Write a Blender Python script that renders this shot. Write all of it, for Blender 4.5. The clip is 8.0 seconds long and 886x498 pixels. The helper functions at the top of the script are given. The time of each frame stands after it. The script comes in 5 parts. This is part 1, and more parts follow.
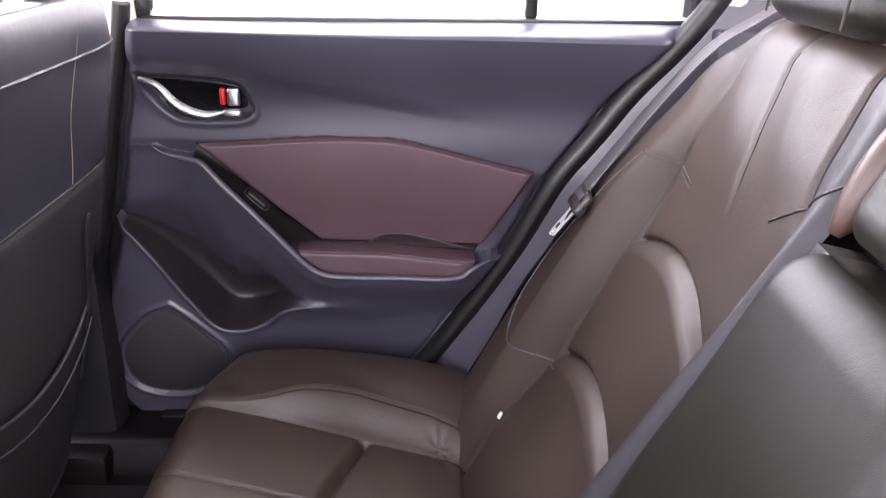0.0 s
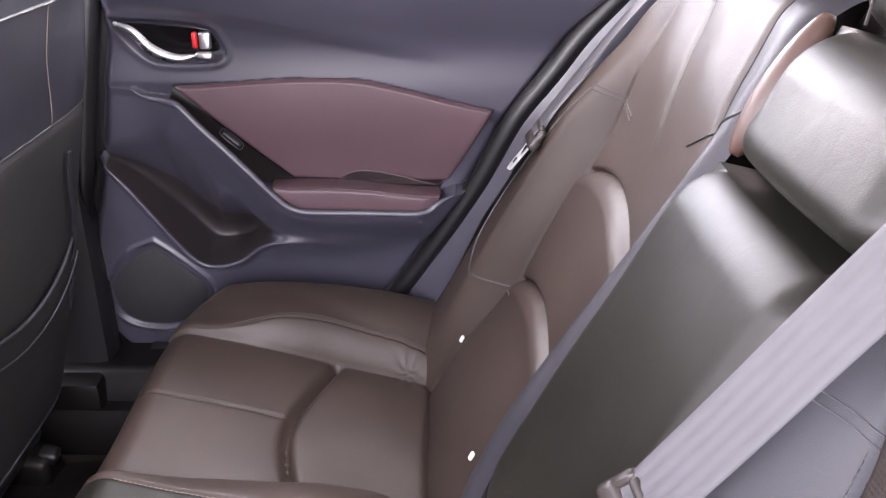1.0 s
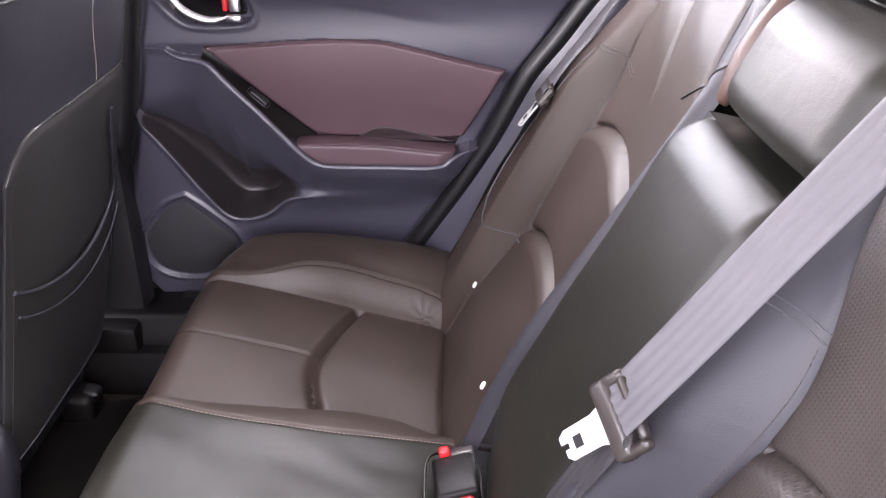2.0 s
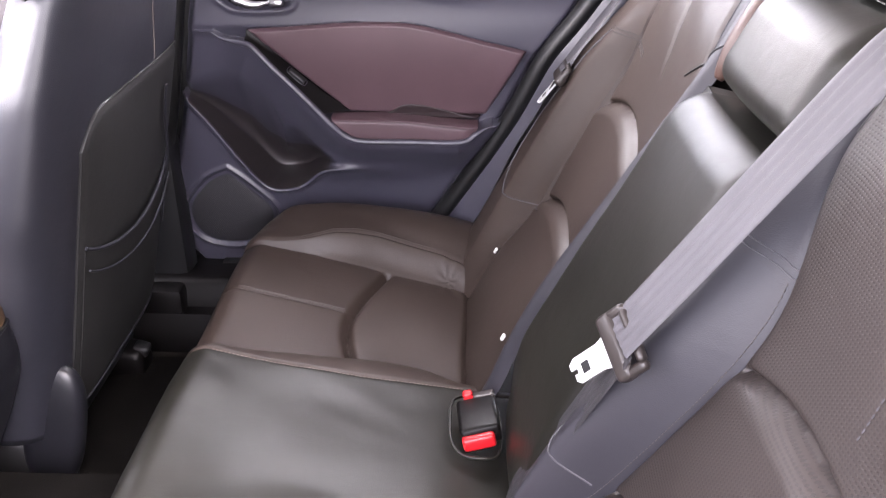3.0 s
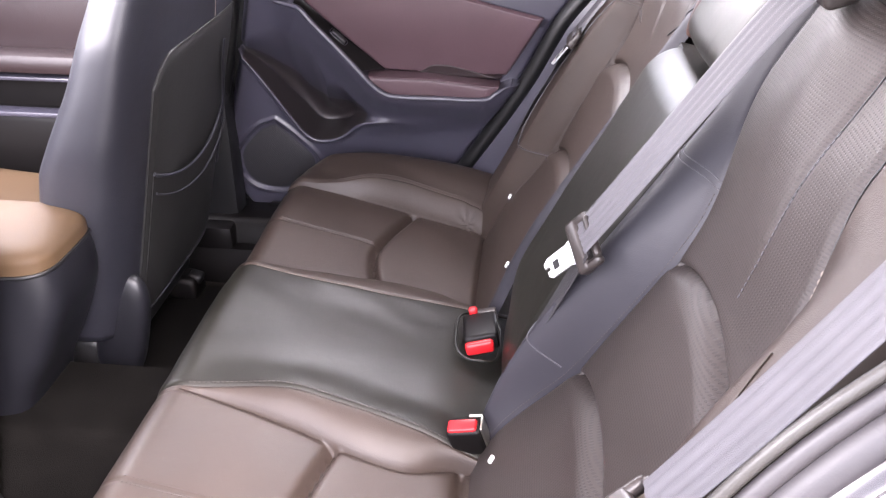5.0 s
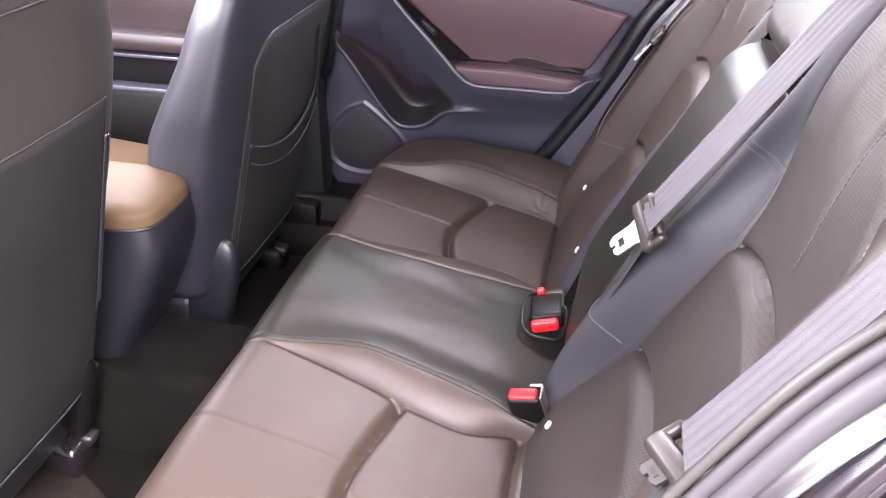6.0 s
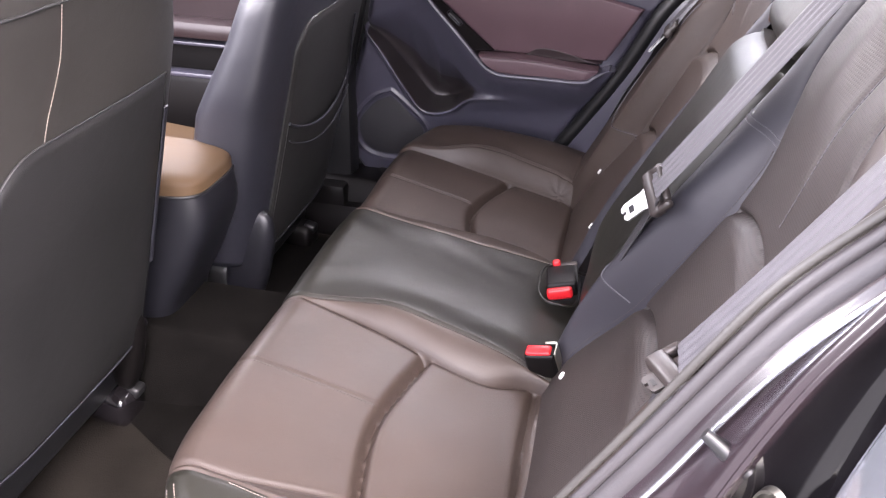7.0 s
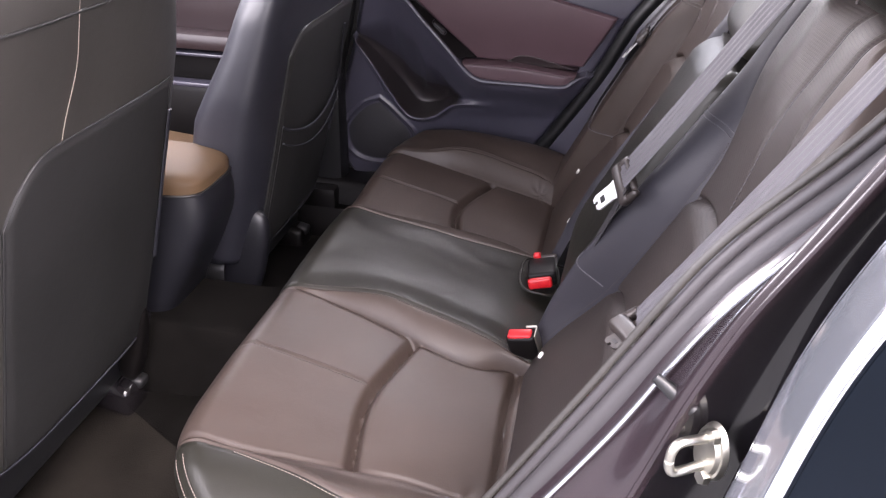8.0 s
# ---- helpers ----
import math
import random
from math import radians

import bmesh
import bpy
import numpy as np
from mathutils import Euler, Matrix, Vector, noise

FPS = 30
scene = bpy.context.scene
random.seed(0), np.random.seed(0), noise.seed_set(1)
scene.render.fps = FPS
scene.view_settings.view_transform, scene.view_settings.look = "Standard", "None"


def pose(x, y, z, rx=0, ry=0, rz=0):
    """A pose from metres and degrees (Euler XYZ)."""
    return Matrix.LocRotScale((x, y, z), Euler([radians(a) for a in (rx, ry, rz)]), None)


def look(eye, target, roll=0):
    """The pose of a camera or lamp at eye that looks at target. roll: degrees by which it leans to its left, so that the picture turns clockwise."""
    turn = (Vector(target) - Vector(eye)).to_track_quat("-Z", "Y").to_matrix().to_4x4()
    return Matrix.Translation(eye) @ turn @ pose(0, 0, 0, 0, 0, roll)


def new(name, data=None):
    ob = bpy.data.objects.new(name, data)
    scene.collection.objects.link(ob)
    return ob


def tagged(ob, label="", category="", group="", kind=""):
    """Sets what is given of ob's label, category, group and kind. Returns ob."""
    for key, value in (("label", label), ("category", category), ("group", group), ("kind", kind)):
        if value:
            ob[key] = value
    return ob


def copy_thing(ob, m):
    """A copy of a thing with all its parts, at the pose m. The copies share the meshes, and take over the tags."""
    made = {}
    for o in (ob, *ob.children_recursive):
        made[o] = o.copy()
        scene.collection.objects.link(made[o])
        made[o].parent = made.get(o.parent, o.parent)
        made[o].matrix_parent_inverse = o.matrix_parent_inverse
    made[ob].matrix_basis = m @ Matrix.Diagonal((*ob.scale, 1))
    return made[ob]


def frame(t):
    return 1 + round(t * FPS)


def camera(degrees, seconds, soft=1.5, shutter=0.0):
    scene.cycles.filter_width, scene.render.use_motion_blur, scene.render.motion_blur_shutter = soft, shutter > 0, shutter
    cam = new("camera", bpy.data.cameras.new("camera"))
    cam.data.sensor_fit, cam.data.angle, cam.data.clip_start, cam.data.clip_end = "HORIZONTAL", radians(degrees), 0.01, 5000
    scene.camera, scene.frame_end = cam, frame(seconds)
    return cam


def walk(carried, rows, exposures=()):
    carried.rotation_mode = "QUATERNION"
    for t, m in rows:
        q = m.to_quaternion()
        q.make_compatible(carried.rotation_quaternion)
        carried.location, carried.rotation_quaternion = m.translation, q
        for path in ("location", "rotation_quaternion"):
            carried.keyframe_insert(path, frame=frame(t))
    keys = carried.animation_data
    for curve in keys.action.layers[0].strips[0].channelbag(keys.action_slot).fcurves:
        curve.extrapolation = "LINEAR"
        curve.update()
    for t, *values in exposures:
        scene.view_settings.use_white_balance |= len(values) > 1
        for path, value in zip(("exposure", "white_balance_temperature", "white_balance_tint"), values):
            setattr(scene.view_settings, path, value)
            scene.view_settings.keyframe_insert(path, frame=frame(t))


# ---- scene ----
cam = camera(57.0, 8.0, soft=1.25)
EXPOSURES = [(0, 3.72, 6500, 23), (0.5, 4.05, 6500, 23), (1.5, 4.10, 6500, 23), (3.0, 4.02, 6500, 23), (5.5, 4.17, 6500, 23), (6.5, 4.20, 6500, 23), (7.0, 3.78, 6500, 23), (8.0, 3.20, 6500, 23)]
PATH = [
    (0, (0.038, -0.502, 0.917), (0.099, 1.35, 0.164), 1.9),
    (0.5, (0.068, -0.538, 0.916), (0.131, 1.285, 0.096), 1.6),
    (1, (0.097, -0.58, 0.919), (0.148, 1.226, 0.062), 1.2),
    (1.5, (0.1, -0.613, 0.921), (0.13, 1.175, 0.025), 0.8),
    (2.8, (0.085, -0.763, 0.948), (0.074, 0.997, -0.002), 0.9),
    (3, (0.086, -0.778, 0.951), (0.058, 0.979, -0.004), 0.6),
    (3.5, (0.083, -0.822, 0.948), (0.043, 0.934, -0.01), 0.7),
    (4, (0.097, -0.864, 0.945), (0.042, 0.882, -0.029), 0.8),
    (4.2, (0.112, -0.883, 0.944), (0.052, 0.858, -0.037), 1.4),
    (5.3, (0.15, -0.99, 0.975), (-0.047, 0.735, -0.019), 0.5),
    (5.5, (0.155, -1.003, 0.968), (-0.091, 0.717, -0.022), 0.6),
    (6, (0.159, -1.034, 0.966), (-0.166, 0.673, -0.025), 1.2),
    (6.5, (0.155, -1.091, 0.967), (-0.19, 0.612, -0.025), 1.4),
    (7, (0.165, -1.149, 0.973), (-0.192, 0.553, -0.016), 1.8),
    (7.5, (0.178, -1.196, 0.985), (-0.176, 0.51, 0.003), 2.0),
    (8, (0.188, -1.237, 0.987), (-0.146, 0.484, 0.025), 1.6),
]
walk(cam, [(t, look(eye, target, roll)) for t, eye, target, roll in PATH], EXPOSURES)

# ---- world, sun, exposure ----
world = bpy.data.worlds.new("daylight")
scene.world = world
world.use_nodes = True
wn = world.node_tree
sky = wn.nodes.new("ShaderNodeTexSky")
sky.sky_type, sky.sun_disc = "NISHITA", False
sky.sun_elevation, sky.sun_rotation = radians(52), radians(145)
sky.air_density, sky.dust_density = 1.0, 3.0
wn.nodes["Background"].inputs["Strength"].default_value = 0.145
haze = wn.nodes.new("ShaderNodeHueSaturation")
haze.inputs["Saturation"].default_value = 0.40
wn.links.new(sky.outputs[0], haze.inputs["Color"])
wn.links.new(haze.outputs[0], wn.nodes["Background"].inputs["Color"])

sun_data = bpy.data.lights.new("sun", "SUN")
sun_data.energy, sun_data.angle, sun_data.color = 0.2, radians(20), (1.0, 0.95, 0.88)
sun = new("sun", sun_data)
sun.matrix_world = look((2.2, -3.2, 5.0), (0, 0, 0))

# area lamps added at the windscreen, side and rear windows, standing in for daylight
for nm, eye, to, sx, sy, watts in (("windscreen_light", (-1.32, 0.0, 1.08), (-0.2, 0.0, 0.45), 1.15, 0.42, 1.5), ("front_window_light", (-0.90, 0.80, 1.00), (-0.4, 0.0, 0.5), 0.75, 0.34, 1.9),
                                   ("front_window_light", (-0.95, -0.80, 1.00), (-0.5, 0.0, 0.4), 0.70, 0.34, 4.2), ("rear_side_window_light", (0.02, 0.70, 1.03), (0.0, 0.42, 0.2), 0.66, 0.22, 0.72), ("rear_window_light", (0.86, 0.0, 1.12), (0.1, 0.0, 0.6), 1.1, 0.30, 0.25)):
    ld = bpy.data.lights.new(nm, "AREA")
    ld.shape, ld.size, ld.size_y, ld.energy, ld.color = "RECTANGLE", sx, sy, watts, (0.98, 0.98, 0.985)
    new(nm, ld).matrix_world = look(eye, to)


# ---- materials ----
def material(name, base, rough=0.5, metal=0.0, grain=0.0, size=400.0, vary=0.0, vary_size=6.0, coat=0.0, spec=0.5, second=None, pebble=False):
    """A surface with a two-scale colour variation and fine relief; size in marks per metre."""
    m = bpy.data.materials.new(name)
    m.use_nodes = True
    nt = m.node_tree
    b = nt.nodes["Principled BSDF"]
    b.inputs["Roughness"].default_value, b.inputs["Metallic"].default_value = rough, metal
    b.inputs["Coat Weight"].default_value, b.inputs["Specular IOR Level"].default_value = coat, spec
    b.inputs["Coat Roughness"].default_value = 0.06
    co = nt.nodes.new("ShaderNodeTexCoord")
    n1 = nt.nodes.new("ShaderNodeTexNoise")
    n1.inputs["Scale"].default_value, n1.inputs["Detail"].default_value = vary_size, 6
    n2 = nt.nodes.new("ShaderNodeTexNoise")
    n2.inputs["Scale"].default_value, n2.inputs["Detail"].default_value = size, 3
    for n in (n1, n2):
        nt.links.new(co.outputs["Object"], n.inputs["Vector"])
    ramp = nt.nodes.new("ShaderNodeMix")
    ramp.data_type = "RGBA"
    other = second or tuple(c * (1 - vary) for c in base)
    ramp.inputs["A"].default_value, ramp.inputs["B"].default_value = (*other, 1), (*base, 1)
    ease = nt.nodes.new("ShaderNodeMapRange")
    ease.inputs["From Min"].default_value, ease.inputs["From Max"].default_value = 0.32, 0.68
    nt.links.new(n1.outputs["Fac"], ease.inputs["Value"])
    nt.links.new(ease.outputs["Result"], ramp.inputs["Factor"])
    nt.links.new(ramp.outputs["Result"], b.inputs["Base Color"])
    rr = nt.nodes.new("ShaderNodeMapRange")
    rr.inputs["To Min"].default_value, rr.inputs["To Max"].default_value = rough * 0.85, min(1, rough * 1.15)
    nt.links.new(n1.outputs["Fac"], rr.inputs["Value"])
    nt.links.new(rr.outputs["Result"], b.inputs["Roughness"])
    if grain:
        bump = nt.nodes.new("ShaderNodeBump")
        bump.inputs["Strength"].default_value, bump.inputs["Distance"].default_value = grain, 0.001
        if pebble:
            v = nt.nodes.new("ShaderNodeTexVoronoi")
            v.inputs["Scale"].default_value = size
            nt.links.new(co.outputs["Object"], v.inputs["Vector"])
            nt.links.new(v.outputs["Distance"], bump.inputs["Height"])
            n3 = nt.nodes.new("ShaderNodeTexNoise")
            n3.inputs["Scale"].default_value, n3.inputs["Detail"].default_value, n3.inputs["Distortion"].default_value = 34, 5, 0.6
            nt.links.new(co.outputs["Object"], n3.inputs["Vector"])
            soft_bump = nt.nodes.new("ShaderNodeBump")
            soft_bump.inputs["Strength"].default_value, soft_bump.inputs["Distance"].default_value = 0.08, 0.006
            nt.links.new(n3.outputs["Fac"], soft_bump.inputs["Height"])
            nt.links.new(soft_bump.outputs["Normal"], bump.inputs["Normal"])
        else:
            nt.links.new(n2.outputs["Fac"], bump.inputs["Height"])
        nt.links.new(bump.outputs["Normal"], b.inputs["Normal"])
    return m


def weave(name, base, dark, rough, pitch, deep=0.5, ribbed=False):
    """Perforated cover: rows of small dark dots, offset row by row, on the object's own axes y and z (and x)."""
    m = material(name, base, rough, vary=0.15, vary_size=9)
    nt = m.node_tree
    b = nt.nodes["Principled BSDF"]
    co = nt.nodes.new("ShaderNodeTexCoord")
    sep = nt.nodes.new("ShaderNodeSeparateXYZ")
    nt.links.new(co.outputs["UV"], sep.inputs[0])

    def wave(sock, k, shift):
        a = nt.nodes.new("ShaderNodeMath")
        a.operation = "MULTIPLY_ADD"
        a.inputs[1].default_value, a.inputs[2].default_value = k, shift
        nt.links.new(sock, a.inputs[0])
        s = nt.nodes.new("ShaderNodeMath")
        s.operation = "SINE"
        nt.links.new(a.outputs[0], s.inputs[0])
        return s.outputs[0]

    k = 2 * math.pi / pitch
    mul = nt.nodes.new("ShaderNodeMath")
    mul.operation = "MULTIPLY"
    if ribbed:
        mul.operation = "MULTIPLY_ADD"
        mul.inputs[1].default_value = 0.7
        nt.links.new(wave(sep.outputs["X"], k * 0.8, 0), mul.inputs[0])
        nt.links.new(wave(sep.outputs["Y"], k, 0), mul.inputs[2])
    else:
        nt.links.new(wave(sep.outputs["X"], k, 0), mul.inputs[0])
        nt.links.new(wave(sep.outputs["Y"], k * 0.8, 0), mul.inputs[1])
    dot = nt.nodes.new("ShaderNodeMapRange")
    dot.inputs["From Min"].default_value, dot.inputs["From Max"].default_value = 0.25, 0.7
    nt.links.new(mul.outputs[0], dot.inputs["Value"])
    src = b.inputs["Base Color"].links[0].from_socket
    mix = nt.nodes.new("ShaderNodeMix")
    mix.data_type = "RGBA"
    mix.inputs["B"].default_value = (*dark, 1)
    nt.links.new(src, mix.inputs["A"])
    nt.links.new(dot.outputs["Result"], mix.inputs["Factor"])
    nt.links.new(mix.outputs["Result"], b.inputs["Base Color"])
    bump = nt.nodes.new("ShaderNodeBump")
    bump.invert = True
    bump.inputs["Strength"].default_value, bump.inputs["Distance"].default_value = deep, 0.001
    nt.links.new(dot.outputs["Result"], bump.inputs["Height"])
    nt.links.new(bump.outputs["Normal"], b.inputs["Normal"])
    return m


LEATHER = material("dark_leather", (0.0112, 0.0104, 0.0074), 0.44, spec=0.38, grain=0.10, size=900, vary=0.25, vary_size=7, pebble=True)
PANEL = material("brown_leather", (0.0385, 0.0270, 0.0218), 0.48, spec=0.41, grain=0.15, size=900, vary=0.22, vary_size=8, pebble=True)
MESH = weave("ribbed_seat_cloth", (0.0290, 0.0208, 0.0180), (0.0150, 0.0110, 0.0097), 0.55, 0.0032, 0.30, True)
SHELL = material("seat_vinyl", (0.0165, 0.0165, 0.0220), 0.42, spec=0.55, grain=0.1, size=800, vary=0.2, pebble=True)
CONSOLE = material("console_plastic", (0.0085, 0.0085, 0.0115), 0.40, spec=0.5, grain=0.12, size=900, vary=0.2)
LILAC = material("lilac_grey_vinyl", (0.027, 0.0255, 0.0320), 0.52, grain=0.12, size=800, vary=0.2, pebble=True, spec=0.4)
CLOTH = material("seat_back_vinyl", (0.0155, 0.0150, 0.0148), 0.5, grain=0.15, size=700, vary=0.25, pebble=True)
PLASTIC = material("grey_door_plastic", (0.048, 0.0455, 0.064), 0.34, spec=0.7, grain=0.2, size=1100, vary=0.12, vary_size=5)
DARKPLASTIC = material("black_plastic", (0.011, 0.011, 0.012), 0.45, grain=0.2, size=900, vary=0.2)
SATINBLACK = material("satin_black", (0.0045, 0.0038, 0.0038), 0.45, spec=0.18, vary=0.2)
GLOSS = material("gloss_black", (0.008, 0.007, 0.008), 0.12, vary=0.2)
INSERT = material("burgundy_vinyl", (0.094, 0.055, 0.064), 0.42, grain=0.25, size=800, vary=0.18, vary_size=6, pebble=True)
WARM = material("warm_seat_vinyl", (0.036, 0.033, 0.030), 0.42, grain=0.12, size=800, vary=0.22, pebble=True)
REDBROWN = material("red_brown_leather", (0.080, 0.044, 0.034), 0.42, grain=0.12, size=800, vary=0.2, pebble=True)
# burgundy vinyl darkened to stand in for shade on the trim
SHADETRIM = material("shaded_burgundy_vinyl", (0.024, 0.014, 0.0155), 0.45, grain=0.2, size=800, vary=0.2, pebble=True)
POCKETSHADE = material("pocket_shade_brown", (0.029, 0.0235, 0.0250), 0.42, spec=0.6, grain=0.2, size=900, vary=0.2)
TAN = material("tan_leather", (0.082, 0.049, 0.025), 0.60, spec=0.28, grain=0.2, size=700, vary=0.2, pebble=True)
THREAD = material("pale_thread", (0.20, 0.165, 0.14), 0.8, vary=0.2, vary_size=80)
DARKTHREAD = material("dark_thread", (0.05, 0.042, 0.04), 0.8, vary=0.2, vary_size=80)
SATIN = material("satin_metal", (0.62, 0.62, 0.65), 0.28, metal=1.0, vary=0.1, vary_size=20)
STEEL = material("bright_steel", (0.52, 0.50, 0.44), 0.36, metal=1.0, grain=0.1, size=300, vary=0.15, vary_size=40)
BLADE = material("plated_steel", (0.82, 0.82, 0.82), 0.42, metal=0.55, vary=0.06, vary_size=60)
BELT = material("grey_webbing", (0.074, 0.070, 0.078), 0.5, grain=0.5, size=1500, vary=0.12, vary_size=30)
# same webbing again, darkened so the lap parts read as shaded
BELTSHADE = material("shaded_webbing", (0.028, 0.026, 0.029), 0.6, grain=0.5, size=1500, vary=0.12, vary_size=30)
BELTPLASTIC = material("brown_black_plastic", (0.032, 0.026, 0.024), 0.36, vary=0.15, vary_size=20)
RED = material("red_plastic", (0.50, 0.012, 0.016), 0.35, vary=0.15, vary_size=30)
WHITE = material("white_plastic", (0.75, 0.74, 0.72), 0.4, vary=0.1, vary_size=40)
CARPET = material("dark_carpet", (0.0060, 0.0054, 0.0050), 0.95, grain=1.0, size=600, vary=0.45, vary_size=22, spec=0.04)
MAT = material("carpet_mat", (0.0165, 0.0142, 0.0122), 0.95, grain=1.0, size=420, vary=0.5, vary_size=9, spec=0.05)
RUBBER = material("black_rubber", (0.007, 0.007, 0.0075), 0.42, grain=0.15, size=500, vary=0.2)
SEAL = material("grey_rubber_seal", (0.038, 0.034, 0.036), 0.5, grain=0.2, size=500, vary=0.2)
# one navy body paint split: near-white stands in for sky reflection, dark without it
SKYPAINT = material("sky_bright_paint", (0.82, 0.86, 0.93), 0.10, metal=0.9, vary=0.1, coat=1.0)
SKIN = material("navy_paint_dulled", (0.003, 0.0048, 0.008), 0.12, metal=0.0, vary=0.2, spec=0.12)
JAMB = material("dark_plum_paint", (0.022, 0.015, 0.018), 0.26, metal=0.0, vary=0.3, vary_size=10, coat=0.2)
BEIGE = material("beige_trim", (0.62, 0.51, 0.45), 0.85, grain=0.4, size=500, vary=0.1)
HEADLINER = material("headliner", (0.72, 0.69, 0.66), 0.9, grain=0.4, size=400, vary=0.1)
CONCRETE = material("toned_ground", (0.22, 0.22, 0.21), 0.85, grain=0.8, size=60, vary=0.25, vary_size=1.5)
WALLWHITE = material("white_render", (0.80, 0.79, 0.78), 0.8, grain=0.3, size=90, vary=0.05, vary_size=2)
SLATGREY = material("grey_shutter", (0.035, 0.037, 0.042), 0.6, vary=0.2, vary_size=3)
GLASS = bpy.data.materials.new("window_glass")
GLASS.use_nodes = True
GLASS.node_tree.nodes["Principled BSDF"].inputs["Transmission Weight"].default_value = 1.0
GLASS.node_tree.nodes["Principled BSDF"].inputs["Roughness"].default_value = 0.0
GLASS.node_tree.nodes["Principled BSDF"].inputs["Base Color"].default_value = (0.93, 0.96, 0.95, 1)


# ---- small tools ----
def smooth(a, b, v):
    s = np.clip((np.asarray(v, float) - a) / (b - a), 0, 1)
    return s * s * (3 - 2 * s)


def line(v, pts):
    """Piecewise-linear reading of control points (v, value)."""
    p = sorted(pts)
    return np.interp(v, [a for a, _ in p], [b for _, b in p])


def soft_line(v, pts, width):
    """The same, with its corners eased over the given width."""
    v = np.asarray(v, float)
    return sum(line(v + k * width, pts) * w for k, w in ((-1, 1), (-0.5, 2), (0, 2), (0.5, 2), (1, 1))) / 8


def spline(pts, n=40):
    """Catmull-Rom through the control points."""
    p = np.array(pts, float)
    p = np.vstack([2 * p[0] - p[1], p, 2 * p[-1] - p[-2]])
    out = []
    segs = len(p) - 3
    for s in np.linspace(0, segs - 1e-9, n):
        i = int(s)
        t = s - i
        a, b, c, d = p[i:i + 4]
        out.append(0.5 * (2 * b + (c - a) * t + (2 * a - 5 * b + 4 * c - d) * t * t + (3 * b - a - 3 * c + d) * t ** 3))
    return np.array(out)


def dist(U, V, pts):
    """Distance from each place to a polyline in the plane."""
    best = np.full(np.shape(U), 9.0)
    for (a, b), (c, d) in zip(pts[:-1], pts[1:]):
        ex, ey = c - a, d - b
        t = np.clip(((U - a) * ex + (V - b) * ey) / (ex * ex + ey * ey + 1e-12), 0, 1)
        best = np.minimum(best, np.hypot(U - a - t * ex, V - b - t * ey))
    return best


def inside(U, V, poly):
    r = np.zeros(np.shape(U), bool)
    for (a, b), (c, d) in zip(poly, poly[1:] + poly[:1]):
        r ^= ((b > V) != (d > V)) & (U < (c - a) * (V - b) / (d - b + 1e-12) + a)
    return r


def signed(U, V, poly):
    """Distance to a closed outline, negative inside."""
    return dist(U, V, poly + poly[:1]) * np.where(inside(U, V, poly), -1, 1)


def groove(d, width, depth):
    return -depth * np.exp(-(d / width) ** 2)


def link(name, me, mat, parent=None, label=""):
    ob = new(name, me)
    if mat:
        me.materials.append(mat)
    if parent:
        ob.parent = parent
    if label:
        ob["label"] = label
    return ob


def part(name, bm, mat, parent=None, label="", flat=False):
    me = bpy.data.meshes.new(name)
    bmesh.ops.recalc_face_normals(bm, faces=bm.faces)
    bm.to_mesh(me)
    bm.free()
    if not flat:
        me.polygons.foreach_set("use_smooth", [True] * len(me.polygons))
        me.set_sharp_from_angle(angle=radians(40))
    return link(name, me, mat, parent, label)


def thing(name, label, category, at=(0, 0, 0), group="", kind=""):
    ob = new(name)
    ob.location = at
    return tagged(ob, label, category, group, kind)


def mesh_of(verts, faces, smooth_on=True, angle=45, uv=None):
    me = bpy.data.meshes.new("m")
    me.from_pydata(verts, [], faces)
    if uv is not None:
        lay = me.uv_layers.new(name="map")
        idx = np.empty(len(me.loops), int)
        me.loops.foreach_get("vertex_index", idx)
        lay.data.foreach_set("uv", np.asarray(uv, float)[idx].ravel())
    me.update()
    if smooth_on:
        me.polygons.foreach_set("use_smooth", [True] * len(me.polygons))
        me.set_sharp_from_angle(angle=radians(angle))
    return me


def sheet(name, X, Y, Z, mat, parent=None, label="", back=None, angle=50, uv=None):
    """A curved sheet from three grids; back: the vector by which its rim is carried back to give it thickness."""
    n, m = X.shape
    verts = np.stack([X, Y, Z], -1).reshape(-1, 3).tolist()
    faces = [(i * m + j, (i + 1) * m + j, (i + 1) * m + j + 1, i * m + j + 1) for i in range(n - 1) for j in range(m - 1)]
    uvs = None if uv is None else np.stack(uv, -1).reshape(-1, 2)
    if back is not None:
        rim = [i * m for i in range(n)] + [(n - 1) * m + j for j in range(1, m)] + [i * m + m - 1 for i in range(n - 2, -1, -1)] + [j for j in range(m - 2, 0, -1)]
        base = len(verts)
        b = np.array(back)
        verts += [(np.array(verts[k]) + b).tolist() for k in rim]
        c = len(rim)
        faces += [(rim[k], base + k, base + (k + 1) % c, rim[(k + 1) % c]) for k in range(c)]
        faces.append(tuple(base + k for k in range(c))[::-1])
        if uvs is not None:
            uvs = np.vstack([uvs, uvs[rim]])
    me = mesh_of(verts, faces, angle=angle, uv=uvs)
    bm = bmesh.new()
    bm.from_mesh(me)
    bmesh.ops.recalc_face_normals(bm, faces=bm.faces)
    bm.to_mesh(me)
    bm.free()
    me.name = name
    return link(name, me, mat, parent, label)


